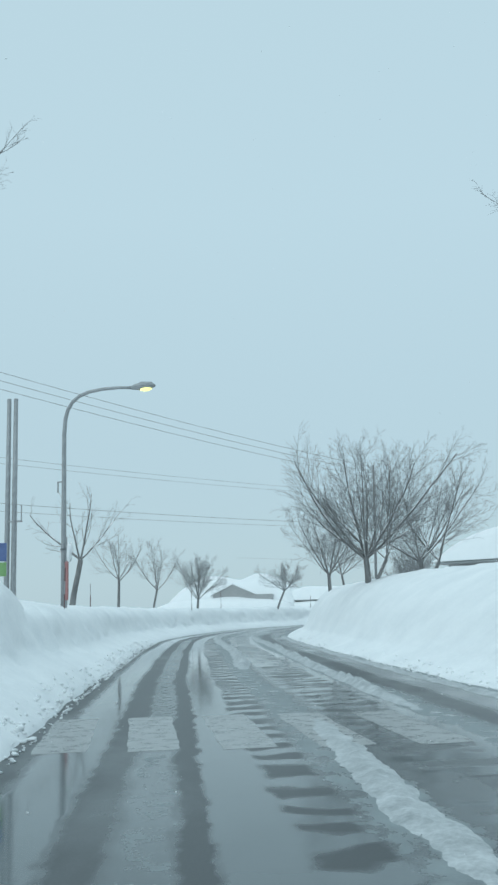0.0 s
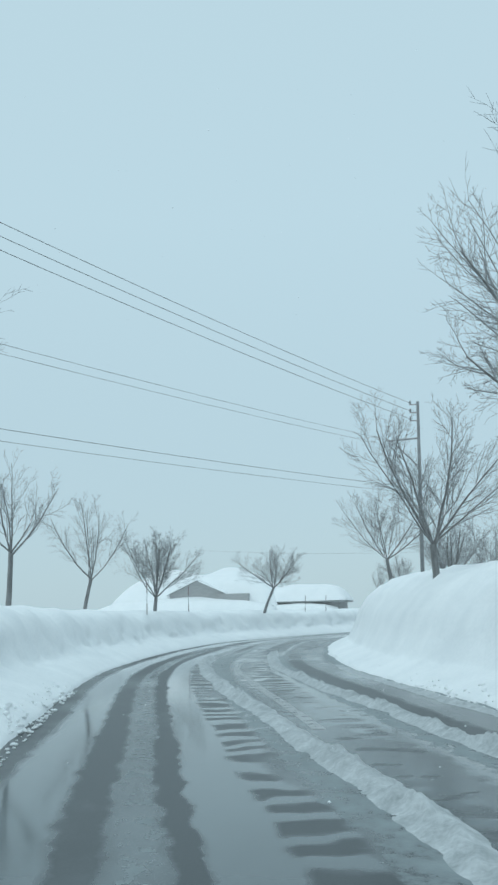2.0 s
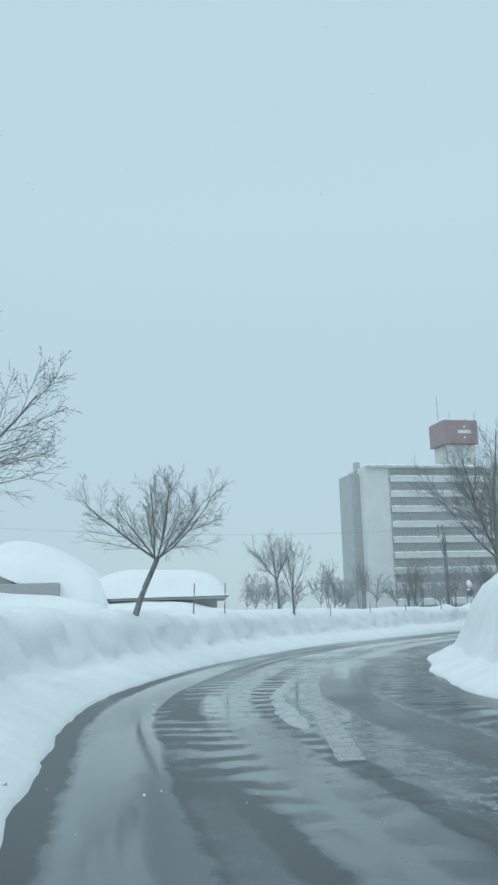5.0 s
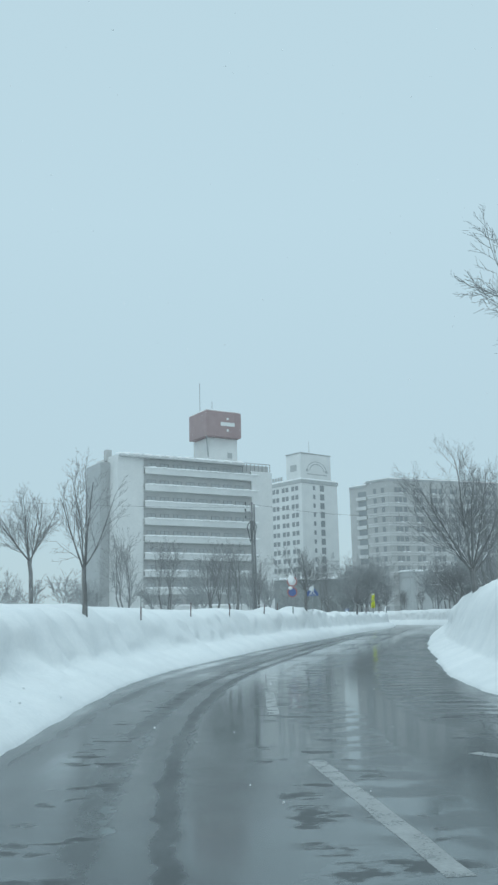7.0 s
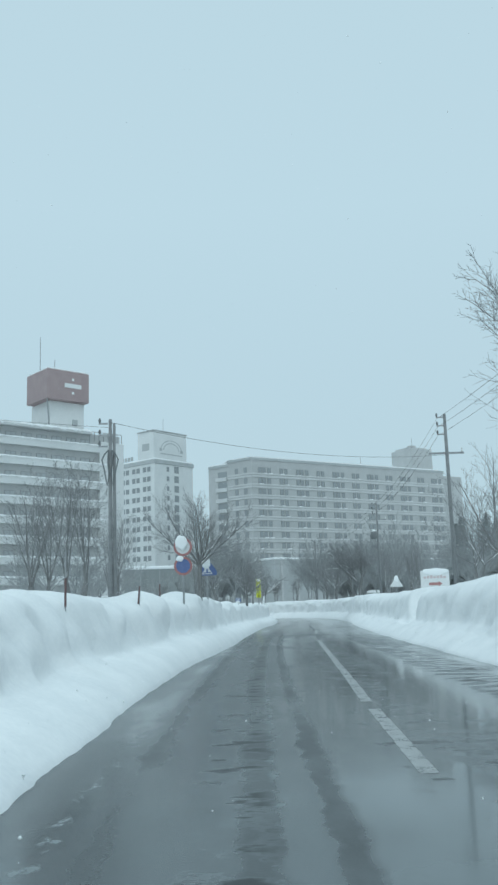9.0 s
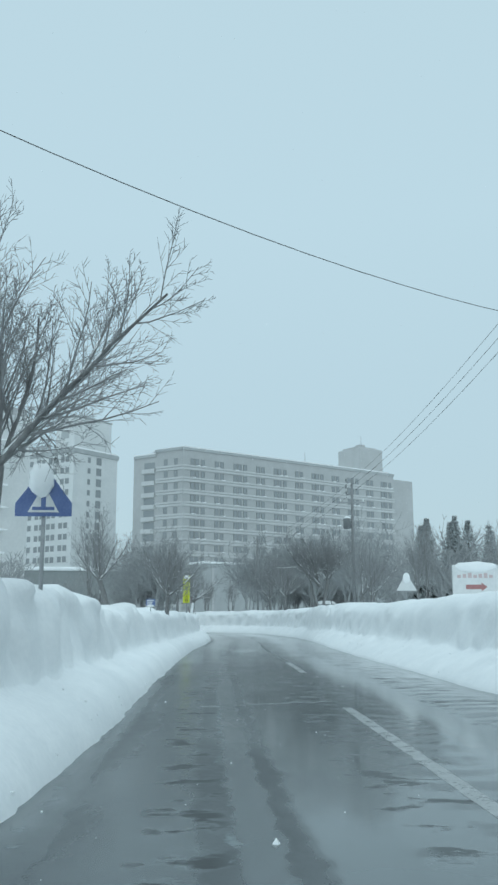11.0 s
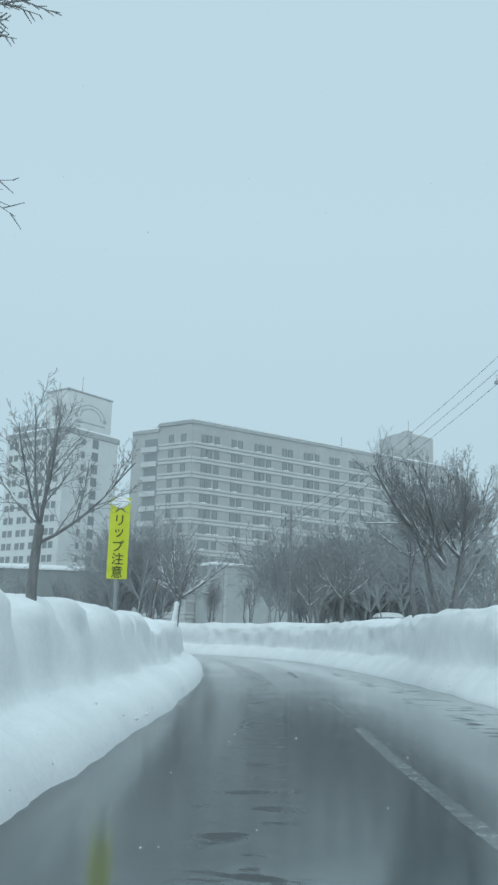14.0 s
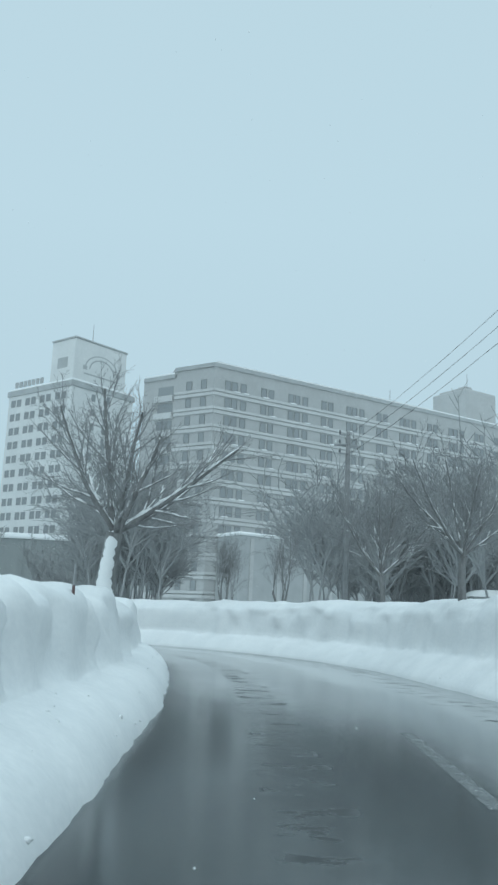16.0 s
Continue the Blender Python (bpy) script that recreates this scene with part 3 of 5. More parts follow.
def slush_ridges():
    """Ridges of slush thrown up between the wheel tracks, thickest on the upper stretch."""
    m = Mesh()
    cols = 17
    for line, w, h in RIDGES:
        first, rows = len(m.v), 0
        s0, s1 = line[0][0], line[-1][0]
        seed = line[0][1] * 7 + s0
        s = s0
        while s < s1:
            fade = ease(s0, s0 + 3, s) * (1 - ease(s1 - 5, s1, s))
            body = 0.8 + 0.55 * swell(s, seed, 3.1, 61) + 0.45 * swell(s, seed, 0.9, 63)
            dd = table(line, s) + 0.07 * swell(s, seed, 3.0, 65) + 0.05 * swell(s, seed, 0.8, 66)
            for k in range(cols):
                a = -1 + 2 * k / (cols - 1)
                x, y = place(s, dd + a * w * 1.35)
                g = math.exp(-(a * 1.9) ** 2)
                lump = 1 + 0.55 * swell(x, y, 0.30, 69) + 0.5 * swell(x, y, 0.11, 70) + 0.3 * swell(x, y, 0.05, 72)
                m.v.append((x, y, -0.018 + (0.004 + h * fade * max(body, 0.02)) * g * lump))
            if rows:
                for k in range(cols - 1):
                    p, q = first + (rows - 1) * cols + k, first + rows * cols + k
                    m.f.append((p, p + 1, q + 1, q))
                    m.m.append(0)
            rows += 1
            s += 0.08
    return tagged(part("slush", m, SLUSH, None, smooth=True), "ridges of grey slush between the wheel tracks", "slush", "", "stuff")


slush_ridges()


def ground_height(x, y):
    s, d = along(x, y)
    out = abs(d) - verge(d, s)
    return bank(-1 if d < 0 else 1, s, out, x, y) if out > 0 else 0.0


def snow_crumbs():
    """Loose lumps of snow along the foot of the banks."""
    rnd = random.Random(5)
    m = Mesh()
    for _ in range(1500):
        s, side = rnd.uniform(92, 132), rnd.choice((-1, -1, 1))
        x, y = place(s, side * (HALF - 0.12 + 0.5 * rnd.random() ** 1.6))
        r = 0.010 + 0.026 * rnd.random() ** 2.5
        m.blob((x, y, max(ground_height(x, y), 0.0) + r * 0.2), (r * rnd.uniform(0.8, 1.6), r * rnd.uniform(0.8, 1.6), r * rnd.uniform(0.6, 1)), rnd.uniform(0, 50), 4, 6, 0.7)
    for _ in range(900):
        s = rnd.uniform(85, 290)
        side = rnd.choice((-1, 1))
        d = 0.16 + 0.75 * rnd.random() ** 2.2
        x, y = place(s, side * (verge(side, s) + d - 0.12))
        r = 0.006 + 0.018 * rnd.random() ** 3
        z = bank(side, s, max(d - 0.1, 0.01), x, y)
        m.blob((x, y, z - r * 0.35), (r * rnd.uniform(0.8, 1.5), r * rnd.uniform(0.8, 1.5), r * rnd.uniform(0.6, 1)), rnd.uniform(0, 50), 4, 6, 0.7)
    return tagged(part("snow_lumps", m, SNOW_OLD, smooth=True), "loose lumps of snow along the foot of the banks", "snow", "", "stuff")


snow_crumbs()


# ---- trees ----
def bent(start, heading, length, steps, rnd, wander, lift):
    """A branch's line: it wanders and turns up or down on its way."""
    p, d = Vector(start), Vector(heading).normalized()
    out = [p.copy()]
    for _ in range(steps):
        d = (d + Vector((rnd.gauss(0, wander), rnd.gauss(0, wander), rnd.gauss(0, wander) + lift))).normalized()
        p = p + d * (length / steps)
        out.append(p.copy())
    return out


def sprig(rnd, d, low, high):
    """A heading that leaves d at an angle between low and high degrees."""
    side = d.cross(Vector((rnd.gauss(0, 1), rnd.gauss(0, 1), rnd.gauss(0, 1)))).normalized()
    a = radians(rnd.uniform(low, high))
    return d * math.cos(a) + side * math.sin(a)


def tree(name, label, at, height, spread, seed, stems=1, bole=0.3, girth=0.11, lean=(0, 0), dense=1.0, snow=0.25, group="bare roadside trees", twig=None, droop=0.0, boughs=()):
    rnd = random.Random(seed)
    wood, crown, white = Mesh(), Mesh(), Mesh()
    top = thing(name, label, "tree", at, 0, group)

    def cover(path, radii):
        for i in range(len(path) - 1):
            if rnd.random() < snow and radii[i] > 0.012:
                up = Vector((0, 0, 0.75))
                q = [path[i] + up * radii[i], path[i].lerp(path[i + 1], 0.5) + up * radii[i] * 1.15, path[i + 1] + up * radii[i + 1]]
                white.tube(q, [radii[i] * 0.6, radii[i] * 0.95, radii[i + 1] * 0.6], 5)

    def limb(start, heading, length, r0, level):
        steps = (7, 5, 3, 1)[level]
        lift = ((0.06, 0.045, 0.03, 0.0)[level]) - droop
        path = bent(start, heading, length, steps, rnd, (0.055, 0.075, 0.09, 0.04)[level], lift)
        end = r0 * (0.3, 0.3, 0.4, 0.45)[level]
        radii = [r0 + (end - r0) * i / steps for i in range(steps + 1)]
        (wood if level == 0 else crown).tube(path, radii, (6, 4, 3, 3)[level], cap=False)
        if level < 2:
            cover(path, radii)
        if level == 3:
            return
        count = int(((11, 8, 4.4)[level]) * dense * rnd.uniform(0.85, 1.2) + 0.5)
        low = (0.14, 0.12, 0.15)[level]
        for k in range(count):
            u = low + (1 - low) * (k + rnd.random()) / count
            f = min(u * steps, steps - 0.01)
            i = int(f)
            p = path[i].lerp(path[i + 1], f - i)
            d = (path[i + 1] - path[i]).normalized()
            child = length * ((0.5, 0.5, 0.46)[level]) * (1.15 - 0.65 * u) * rnd.uniform(0.7, 1.2)
            limb(p, sprig(rnd, d, *((22, 42), (24, 46), (26, 52))[level]), child, max((radii[i]) * 0.46, 0.0036), level + 1)

    for k in range(stems):
        a = 2 * math.pi * (k + rnd.random() * 0.5) / stems
        foot = Vector((0.10 * math.cos(a), 0.10 * math.sin(a), -0.35)) * (1 if stems > 1 else 0)
        foot.z = -0.35
        out = 0.35 if stems > 1 else 0.0
        r = girth * (1 if stems == 1 else 0.62)
        bh = height * bole * rnd.uniform(0.9, 1.1)
        path = bent(foot, (lean[0] + out * math.cos(a), lean[1] + out * math.sin(a), 1), bh + 0.35, 5, rnd, 0.05, 0.03)
        radii = [r * 1.35, r * 1.1, r, r * 0.95, r * 0.92, r * 0.9]
        wood.tube(path, radii, 8, cap=False)
        cover(path, [x * 0.8 for x in radii])
        if snow >= 0.8:
            # wet snow plastered on the weather side
            side = Vector((-0.42, -0.55, 0.0))
            line = [path[0].lerp(path[1], k / 4) if k < 4 else path[1 + (k - 4) // 4].lerp(path[2 + (k - 4) // 4], (k - 4) % 4 / 4) for k in range(20)]
            white.tube([q + side * r * (0.5 + 0.2 * noise.noise(Vector((k * 0.35, seed, 0)))) for k, q in enumerate(line)],
                       [r * (1.04 + 0.4 * noise.noise(Vector((k * 0.6, seed, 4)))) * (1 - 0.022 * k) for k in range(20)], 10)
        n = max(3, int((8 if stems == 1 else 4) * dense + 0.5))
        for j in range(n):
            b = 2 * math.pi * (j + rnd.uniform(-0.3, 0.3)) / n + a
            steep = min(max(0.14 + 0.86 * ((j * 3) % n) / (n - 1) + rnd.uniform(-0.08, 0.08), 0.08), 1.0)
            reach = Vector((math.cos(b) * spread * steep, math.sin(b) * spread * steep, (height - bh) * rnd.uniform(0.6, 0.85) * (1.0 - 0.25 * steep)))
            start = path[-1] if j % 3 else path[-2].lerp(path[-1], rnd.random())
            first = Vector((reach.x * 1.25, reach.y * 1.25, reach.z * 0.7))
            limb(start, first, reach.length * (1.12 if stems == 1 else 0.98), r * rnd.uniform(0.28, 0.48), 0)
    for z, heading, length, r in boughs:
        limb(Vector((lean[0] * z, lean[1] * z, z)), heading, length, r, 0)
    part("trunk", wood, BARK, top, "", True)
    part("crown", crown, twig or TWIG, top, "fine bare twigs", False)
    if white.v:
        part("snow", white, SNOW, top, "snow lying on the limbs", True, "stuff")
    return top


# long boughs of two trees that reach out over the bank: height of the fork, heading, length, girth
BOUGHS = {"large": ((1.3, (-0.86, -0.06, 0.55), 4.3, 0.085), (1.6, (-0.72, 0.12, 0.62), 3.3, 0.055), (1.5, (-0.38, -0.12, 0.8), 3.2, 0.06)),
          "wide": ((1.2, (-0.9, 0.0, 0.42), 3.0, 0.05), (1.5, (-0.8, 0.2, 0.62), 2.9, 0.045))}
# place, height of the crown, its spread, form
for n, (x, y, h, w, stems, bole, girth, lean, dense, snow, label) in enumerate((
        (10.9, -41.0, 10.8, 3.0, 1, 0.52, 0.15, (0.05, 0), 0.9, 0.2, "tall bare tree beside the snow bank"),
        (25.1, -36.5, 8.8, 3.0, 1, 0.45, 0.15, (-0.05, 0), 0.9, 0.2, "tall bare tree with drooping twigs"),
        (5.3, -26.0, 4.7, 2.3, 1, 0.34, 0.10, (0.14, 0), 0.55, 0.4, "pollarded bare tree with broken limbs near the lamp"),
        (-0.5, -12.9, 4.0, 2.0, 1, 0.36, 0.07, (0.12, 0), 0.75, 0.25, "slim bare tree in deep snow"),
        (-4.2, -2.3, 4.9, 2.0, 1, 0.24, 0.07, (0.1, 0), 0.8, 0.25, "bare tree with upswept boughs"),
        (-5.2, 6.2, 4.2, 1.8, 1, 0.18, 0.09, (0.05, 0), 1.15, 0.3, "broad low bare tree"),
        (-4.6, 20.8, 4.2, 2.5, 1, 0.36, 0.085, (0.2, 0.05), 1.1, 0.2, "fan-shaped bare tree on a leaning trunk"),
        (14.4, -19.4, 6.4, 4.1, 1, 0.14, 0.12, (-0.12, 0), 1.1, 0.3, "wide bare tree crowning the snow bank"),
        (14.7, -20.2, 6.2, 2.4, 2, 0.14, 0.12, (0.02, 0), 1.0, 0.3, "bare tree crowning the snow bank"),
        (16.5, -18.8, 5.6, 2.6, 3, 0.12, 0.12, (0.1, 0), 0.9, 0.3, "twin-stemmed bare tree on the snow bank"),
        (10.2, -10.9, 4.5, 2.3, 1, 0.18, 0.09, (-0.03, 0), 1.0, 0.3, "vase-shaped bare tree on the snow bank"),
        (6.4, 4.6, 4.2, 2.2, 1, 0.24, 0.08, (-0.2, 0), 0.95, 0.3, "small bare tree leaning over the bank"),
        (10.0, 10.5, 4.8, 1.6, 3, 0.15, 0.09, (0, 0), 0.9, 0.3, "many-stemmed bare tree behind the utility pole"),
        (-1.2, 53.2, 5.6, 1.35, 1, 0.36, 0.09, (0, 0), 1.0, 0.15, "narrow vase-shaped bare tree"),
        (-0.2, 37.4, 3.9, 0.85, 1, 0.30, 0.06, (0.03, 0), 0.7, 0.2, "thin young bare tree"),
        (2.0, 48.6, 3.3, 1.1, 3, 0.15, 0.05, (0, 0), 0.7, 0.15, "thin many-stemmed bare sapling"),
        (3.9, 51.6, 3.5, 1.2, 3, 0.2, 0.05, (0, 0), 0.7, 0.15, "thin many-stemmed bare sapling"),
        (8.3, 63.6, 4.2, 1.9, 5, 0.12, 0.09, (0, 0), 0.75, 0.15, "many-stemmed bare tree before the hotel"),
        (8.4, 59.2, 3.6, 1.6, 4, 0.12, 0.07, (0, 0), 0.7, 0.15, "many-stemmed bare shrub before the hotel"),
        (13.0, 72.6, 4.3, 1.6, 4, 0.12, 0.08, (0, 0), 0.7, 0.15, "many-stemmed bare tree before the hotel"),
        (14.55, 67.45, 3.8, 2.1, 1, 0.32, 0.085, (0.02, 0), 1.1, 0.35, "spreading bare tree behind the road signs"),
        (20.6, 80.6, 2.2, 0.9, 1, 0.30, 0.07, (-0.1, 0), 0.7, 0.5, "small gnarled tree with snow on its limbs"),
        (26.0, 97.4, 5.4, 1.7, 4, 0.15, 0.11, (0, 0), 0.75, 0.25, "tall many-stemmed bare tree"),
        (26.75, 91.1, 3.1, 1.5, 1, 0.24, 0.085, (0, 0), 1.1, 0.55, "bare tree with snow along its limbs"),
        (30.3, 98.0, 2.6, 1.35, 1, 0.34, 0.06, (-0.12, 0), 0.8, 0.5, "leaning bare tree beside the yellow sign"),
        (42.2, 122.1, 3.9, 2.1, 1, 0.28, 0.16, (0.02, 0), 1.0, 0.9, "stout tree with a snow-plastered trunk"),
        (57.6, 136.7, 5.6, 2.3, 1, 0.20, 0.11, (0, 0), 1.15, 0.5, "bare tree with snow in its forks"),
        (53.2, 126.5, 4.7, 2.5, 1, 0.24, 0.11, (-0.12, 0), 1.1, 0.7, "crooked bare tree with snow on its limbs"),
        (59.9, 156.0, 4.4, 1.6, 2, 0.18, 0.09, (0, 0), 0.8, 0.4, "bare tree beyond the bend"),
        (54.6, 145.0, 3.4, 1.3, 4, 0.14, 0.06, (0, 0), 0.8, 0.3, "small vase-shaped bare shrub by the bend"),
        (57.1, 144.2, 4.0, 1.8, 3, 0.15, 0.09, (0, 0), 0.8, 0.4, "many-stemmed bare tree beyond the bend"),
        (45.8, 109.5, 5.6, 1.9, 3, 0.30, 0.14, (-0.06, 0.0), 1.2, 0.7, "large many-stemmed tree with snow on its limbs"),
        (47.9, 113.7, 4.3, 1.5, 1, 0.5, 0.085, (-0.34, 0), 0.8, 0.6, "slender leaning tree with snow on its limbs"),
        (46.2, 104.6, 4.9, 1.9, 3, 0.16, 0.10, (0, 0), 0.9, 0.5, "many-stemmed tree with snow on its limbs"),
        (29.9, 69.8, 7.0, 2.6, 1, 0.2, 0.13, (-0.05, 0), 0.95, 0.35, "tall bare tree beside the utility pole"),
        (24.8, 65.2, 3.9, 1.9, 2, 0.18, 0.09, (-0.12, 0), 0.9, 0.4, "low bare tree on the bank"),
        (15.8, 49.0, 5.8, 2.2, 1, 0.14, 0.13, (-0.08, 0), 1.2, 0.45, "bare tree standing on the high bank"),
        (18.5, 52.5, 5.0, 1.8, 3, 0.18, 0.10, (0, 0), 0.85, 0.3, "many-stemmed bare tree behind the bank"),
        (6.55, 25.0, 5.2, 2.0, 1, 0.13, 0.13, (-0.05, 0), 1.2, 0.35, "tall dense bare tree above the bank"),
        (40.5, 92.5, 4.3, 1.9, 4, 0.14, 0.08, (0, 0), 0.75, 0.5, "snowy many-stemmed bare shrub on the bank"))):
    fan = BOUGHS.get(label.split()[0], ())
    tree("bare_tree", label, (x, y, ground_height(x, y)), h, w, 100 + n, stems, bole, girth, lean, dense, snow, boughs=fan)


def woods():
    """The far thicket round the hotels: too many stems to count."""
    rnd = random.Random(77)
    m = Mesh()
    spots = []
    def stand(a, b, c, d, count, low, high):
        """Trees scattered over a four-cornered plot."""
        for _ in range(count):
            u, v = rnd.random(), rnd.random()
            q = Vector(a).lerp(Vector(b), u).lerp(Vector(c).lerp(Vector(d), u), v)
            if abs(along(q.x, q.y)[1]) > 9:
                spots.append((q.x, q.y, rnd.uniform(low, high)))

    stand((20, 158), (60, 162), (24, 180), (66, 186), 22, 3, 6)
    stand((84, 164), (124, 168), (90, 186), (128, 190), 40, 5, 9)
    stand((61, 149), (68, 143), (86, 184), (98, 175), 105, 5.5, 10)
    stand((51.5, 157), (55.5, 155), (58, 179), (63.5, 178), 34, 6.5, 10.5)
    stand((62, 128), (100, 124), (66, 146), (110, 160), 42, 7, 11)
    stand((-10, 118), (30, 124), (-8, 150), (36, 158), 32, 4, 7)
    for x, y, h in spots:
        base = Vector((x, y, 1.5))
        trunk = bent(base, (rnd.gauss(0, 0.1), rnd.gauss(0, 0.1), 1), h * 0.35, 3, rnd, 0.06, 0.03)
        m.tube(trunk, [0.075, 0.06, 0.052, 0.048], 4, cap=False)
        for k in range(11):
            a = rnd.uniform(0, 6.283)
            limb = bent(trunk[-1 if k % 2 else -2], (math.cos(a) * 0.9, math.sin(a) * 0.9, rnd.uniform(0.6, 1.7)), h * rnd.uniform(0.4, 0.72), 4, rnd, 0.14, 0.08)
            m.tube(limb, [0.042, 0.036, 0.03, 0.022, 0.014], 3, cap=False)
            for j in range(9):
                i = rnd.randrange(1, 4)
                d = (limb[i + 1] - limb[i]).normalized()
                tw = bent(limb[i].lerp(limb[i + 1], rnd.random()), sprig(rnd, d, 20, 55), h * rnd.uniform(0.1, 0.24), 2, rnd, 0.15, 0.05)
                m.tube(tw, [0.03, 0.022, 0.012], 3, cap=False)
                for q in range(3):
                    t2 = bent(tw[1].lerp(tw[2], rnd.random()), sprig(rnd, (tw[2] - tw[1]).normalized(), 20, 55), h * rnd.uniform(0.05, 0.1), 1, rnd, 0.1, 0.0)
                    m.tube(t2, [0.02, 0.009], 3, cap=False)
    # the haze over the thicket is in its twig colour; no rime is modelled
    return tagged(part("far_woods", m, FARTWIG), "thicket of bare haze-paled trees round the hotels", "woods", "", "stuff")


woods()


def conifer(at, height, seed):
    rnd = random.Random(seed)
    top = thing("conifer", "tall dark cedar with snow-dusted boughs", "tree", at, 0, "cedars behind the road")
    part("trunk", Mesh().tube([(0, 0, -0.5), (0, 0, height * 0.95)], [0.2, 0.03], 6), BARK, top)
    m, w = Mesh(), Mesh()
    for _ in range(int(height * 190)):
        z = height * (0.08 + 0.92 * rnd.random() ** 1.25)
        a = rnd.uniform(0, 6.283)
        full = (height - z) * 0.26 + 0.22
        r0 = full * rnd.random() ** 0.6 * 0.85
        ln = rnd.uniform(0.22, 0.42) * (0.6 + 0.4 * full)
        c, s = math.cos(a), math.sin(a)
        b = ln * 0.42
        x0, x1 = r0, r0 + ln
        drop = ln * rnd.uniform(0.3, 0.9)
        for mesh, dz in ((m, 0.0), (w, 0.03)):
            if mesh is w and rnd.random() > 0.02:
                continue
            i = len(mesh.v)
            mesh.v += [(c * x0, s * x0, z + dz), (c * (x0 + ln * 0.55) - s * b, s * (x0 + ln * 0.55) + c * b, z - drop * 0.55 + dz), (c * (x0 + ln * 0.5), s * (x0 + ln * 0.5), z - drop * 0.2 + dz),
                       (c * (x0 + ln * 0.55) + s * b, s * (x0 + ln * 0.55) - c * b, z - drop * 0.55 + dz), (c * x1, s * x1, z - drop + dz)]
            mesh.f += [(i, i + 1, i + 2), (i, i + 2, i + 3), (i + 1, i + 4, i + 2), (i + 2, i + 4, i + 3)]
            mesh.m += [0] * 4
    part("crown", m, NEEDLE, top, "dense hanging needles", False, "stuff")
    part("snow", w, SNOW, top, "snow dusted on the boughs", False, "stuff")


for k, (x, y, h) in enumerate(((86.2, 148.3, 11.5), (89.8, 151.5, 12.9), (89.0, 146.0, 11.9), (94.0, 150.8, 13.4), (92.3, 146.4, 12.3), (97.5, 148.0, 12.0), (101.5, 145.5, 13.0), (104.5, 149.0, 12.2))):
    conifer((x, y, FIELD_R), h, 300 + k)

# ---- street furniture ----
def sag(a, b, drop, n=14):
    a, b = Vector(a), Vector(b)
    return [a.lerp(b, k / n) - Vector((0, 0, drop * 4 * (k / n) * (1 - k / n))) for k in range(n + 1)]


def cable(a, b, drop, r=0.011):
    return tagged(part("power_cable", Mesh().tube(sag(a, b, drop), [r * 0.75] * 15, 4), CABLE), "thin black overhead cable slung between poles", "cable", "overhead cables")


def utility_pole(at, height, rz, label, arms=((-0.5, 1.0),), gear=True, low_arm=None, slim=1.0):
    """at: foot; arms: drop from the top and half length."""
    top = thing("utility_pole", label, "utility pole", at, rz, "utility poles")
    part("pole", Mesh().tube([(0, 0, -0.5), (0, 0, height * 0.5), (0, 0, height)], [0.13 * slim, 0.115 * slim, 0.09 * slim], 12), CONCRETE_POLE, top, "", True)
    for drop, half in arms:
        arm = part("crossarm", Mesh().box(-half, half, 0.10, 0.18, height + drop - 0.05, height + drop + 0.05, bevel=0.012), STEEL, top)
        for x in (-half * 0.9, 0.0, half * 0.9):
            part("insulator", Mesh().tube([(x, 0.14, height + drop + 0.05), (x, 0.14, height + drop + 0.12), (x, 0.14, height + drop + 0.15), (x, 0.14, height + drop + 0.24)], [0.03, 0.055, 0.035, 0.045], 8), WHITE, arm)
    for k in range(3):
        z = height - 0.15 - 0.42 * k
        br = part("bracket", Mesh().box(-0.42, -0.08, -0.03, 0.03, z - 0.03, z + 0.03, bevel=0.008), STEEL, top)
        part("insulator", Mesh().tube([(-0.38, 0, z + 0.03), (-0.38, 0, z + 0.11), (-0.38, 0, z + 0.2)], [0.035, 0.055, 0.03], 8), DARK, br)
    if gear:
        z = height - 2.9
        tr = part("transformer", Mesh().tube([(-0.36, 0, z - 0.34), (-0.36, 0, z - 0.3), (-0.36, 0, z + 0.28), (-0.36, 0, z + 0.34)], [0.21, 0.26, 0.26, 0.2], 14), DARK, top, "dark cylindrical transformer", True)
        part("snow_cap", Mesh().blob((-0.36, 0, z + 0.35), (0.2, 0.2, 0.12), 3), SNOW, tr, "cap of snow", True)
        part("bracket", Mesh().box(-0.3, -0.05, -0.06, 0.06, z - 0.05, z + 0.02), STEEL, top)
    if low_arm:
        dz, ln = low_arm
        part("stay_arm", Mesh().tube([(0, 0, height + dz), (-ln, 0, height + dz - 0.12)], [0.05, 0.045], 6).tube([(-ln * 0.85, 0, height + dz - 0.12), (0, 0, height + dz - 1.5)], [0.035, 0.035], 6), STEEL, top, "triangular steel outrigger")
    return top


def post_at(x, y):
    return (x, y, ground_height(x, y) - 0.3)


P1, PR, PR2, PL, PT = (6.9, 12.0), (29.6, 73.1), (46.6, 106.8), (11.9, 69.2), (3.6, -27.2)
leaning = utility_pole((*P1, 1.8), 10.0, 10, "grey concrete utility pole with a steel outrigger", (), False, (-1.9, 1.6), 0.8)
leaning.matrix_world = pose(P1[0] - 0.33, P1[1], 1.8, 0, 1.9, 10)
utility_pole((*PR, 1.6), 8.7, -25, "grey concrete utility pole with a long crossarm", ((-1.9, 0.85),), False, None, 0.8)
utility_pole((*PR2, 1.7), 8.6, -25, "utility pole carrying a transformer and crossarms", ((-1.5, 0.85),), True, None, 0.85)
utility_pole((*PL, 1.3), 6.9, -20, "slim utility pole with cable coils", (), False, None, 0.65)
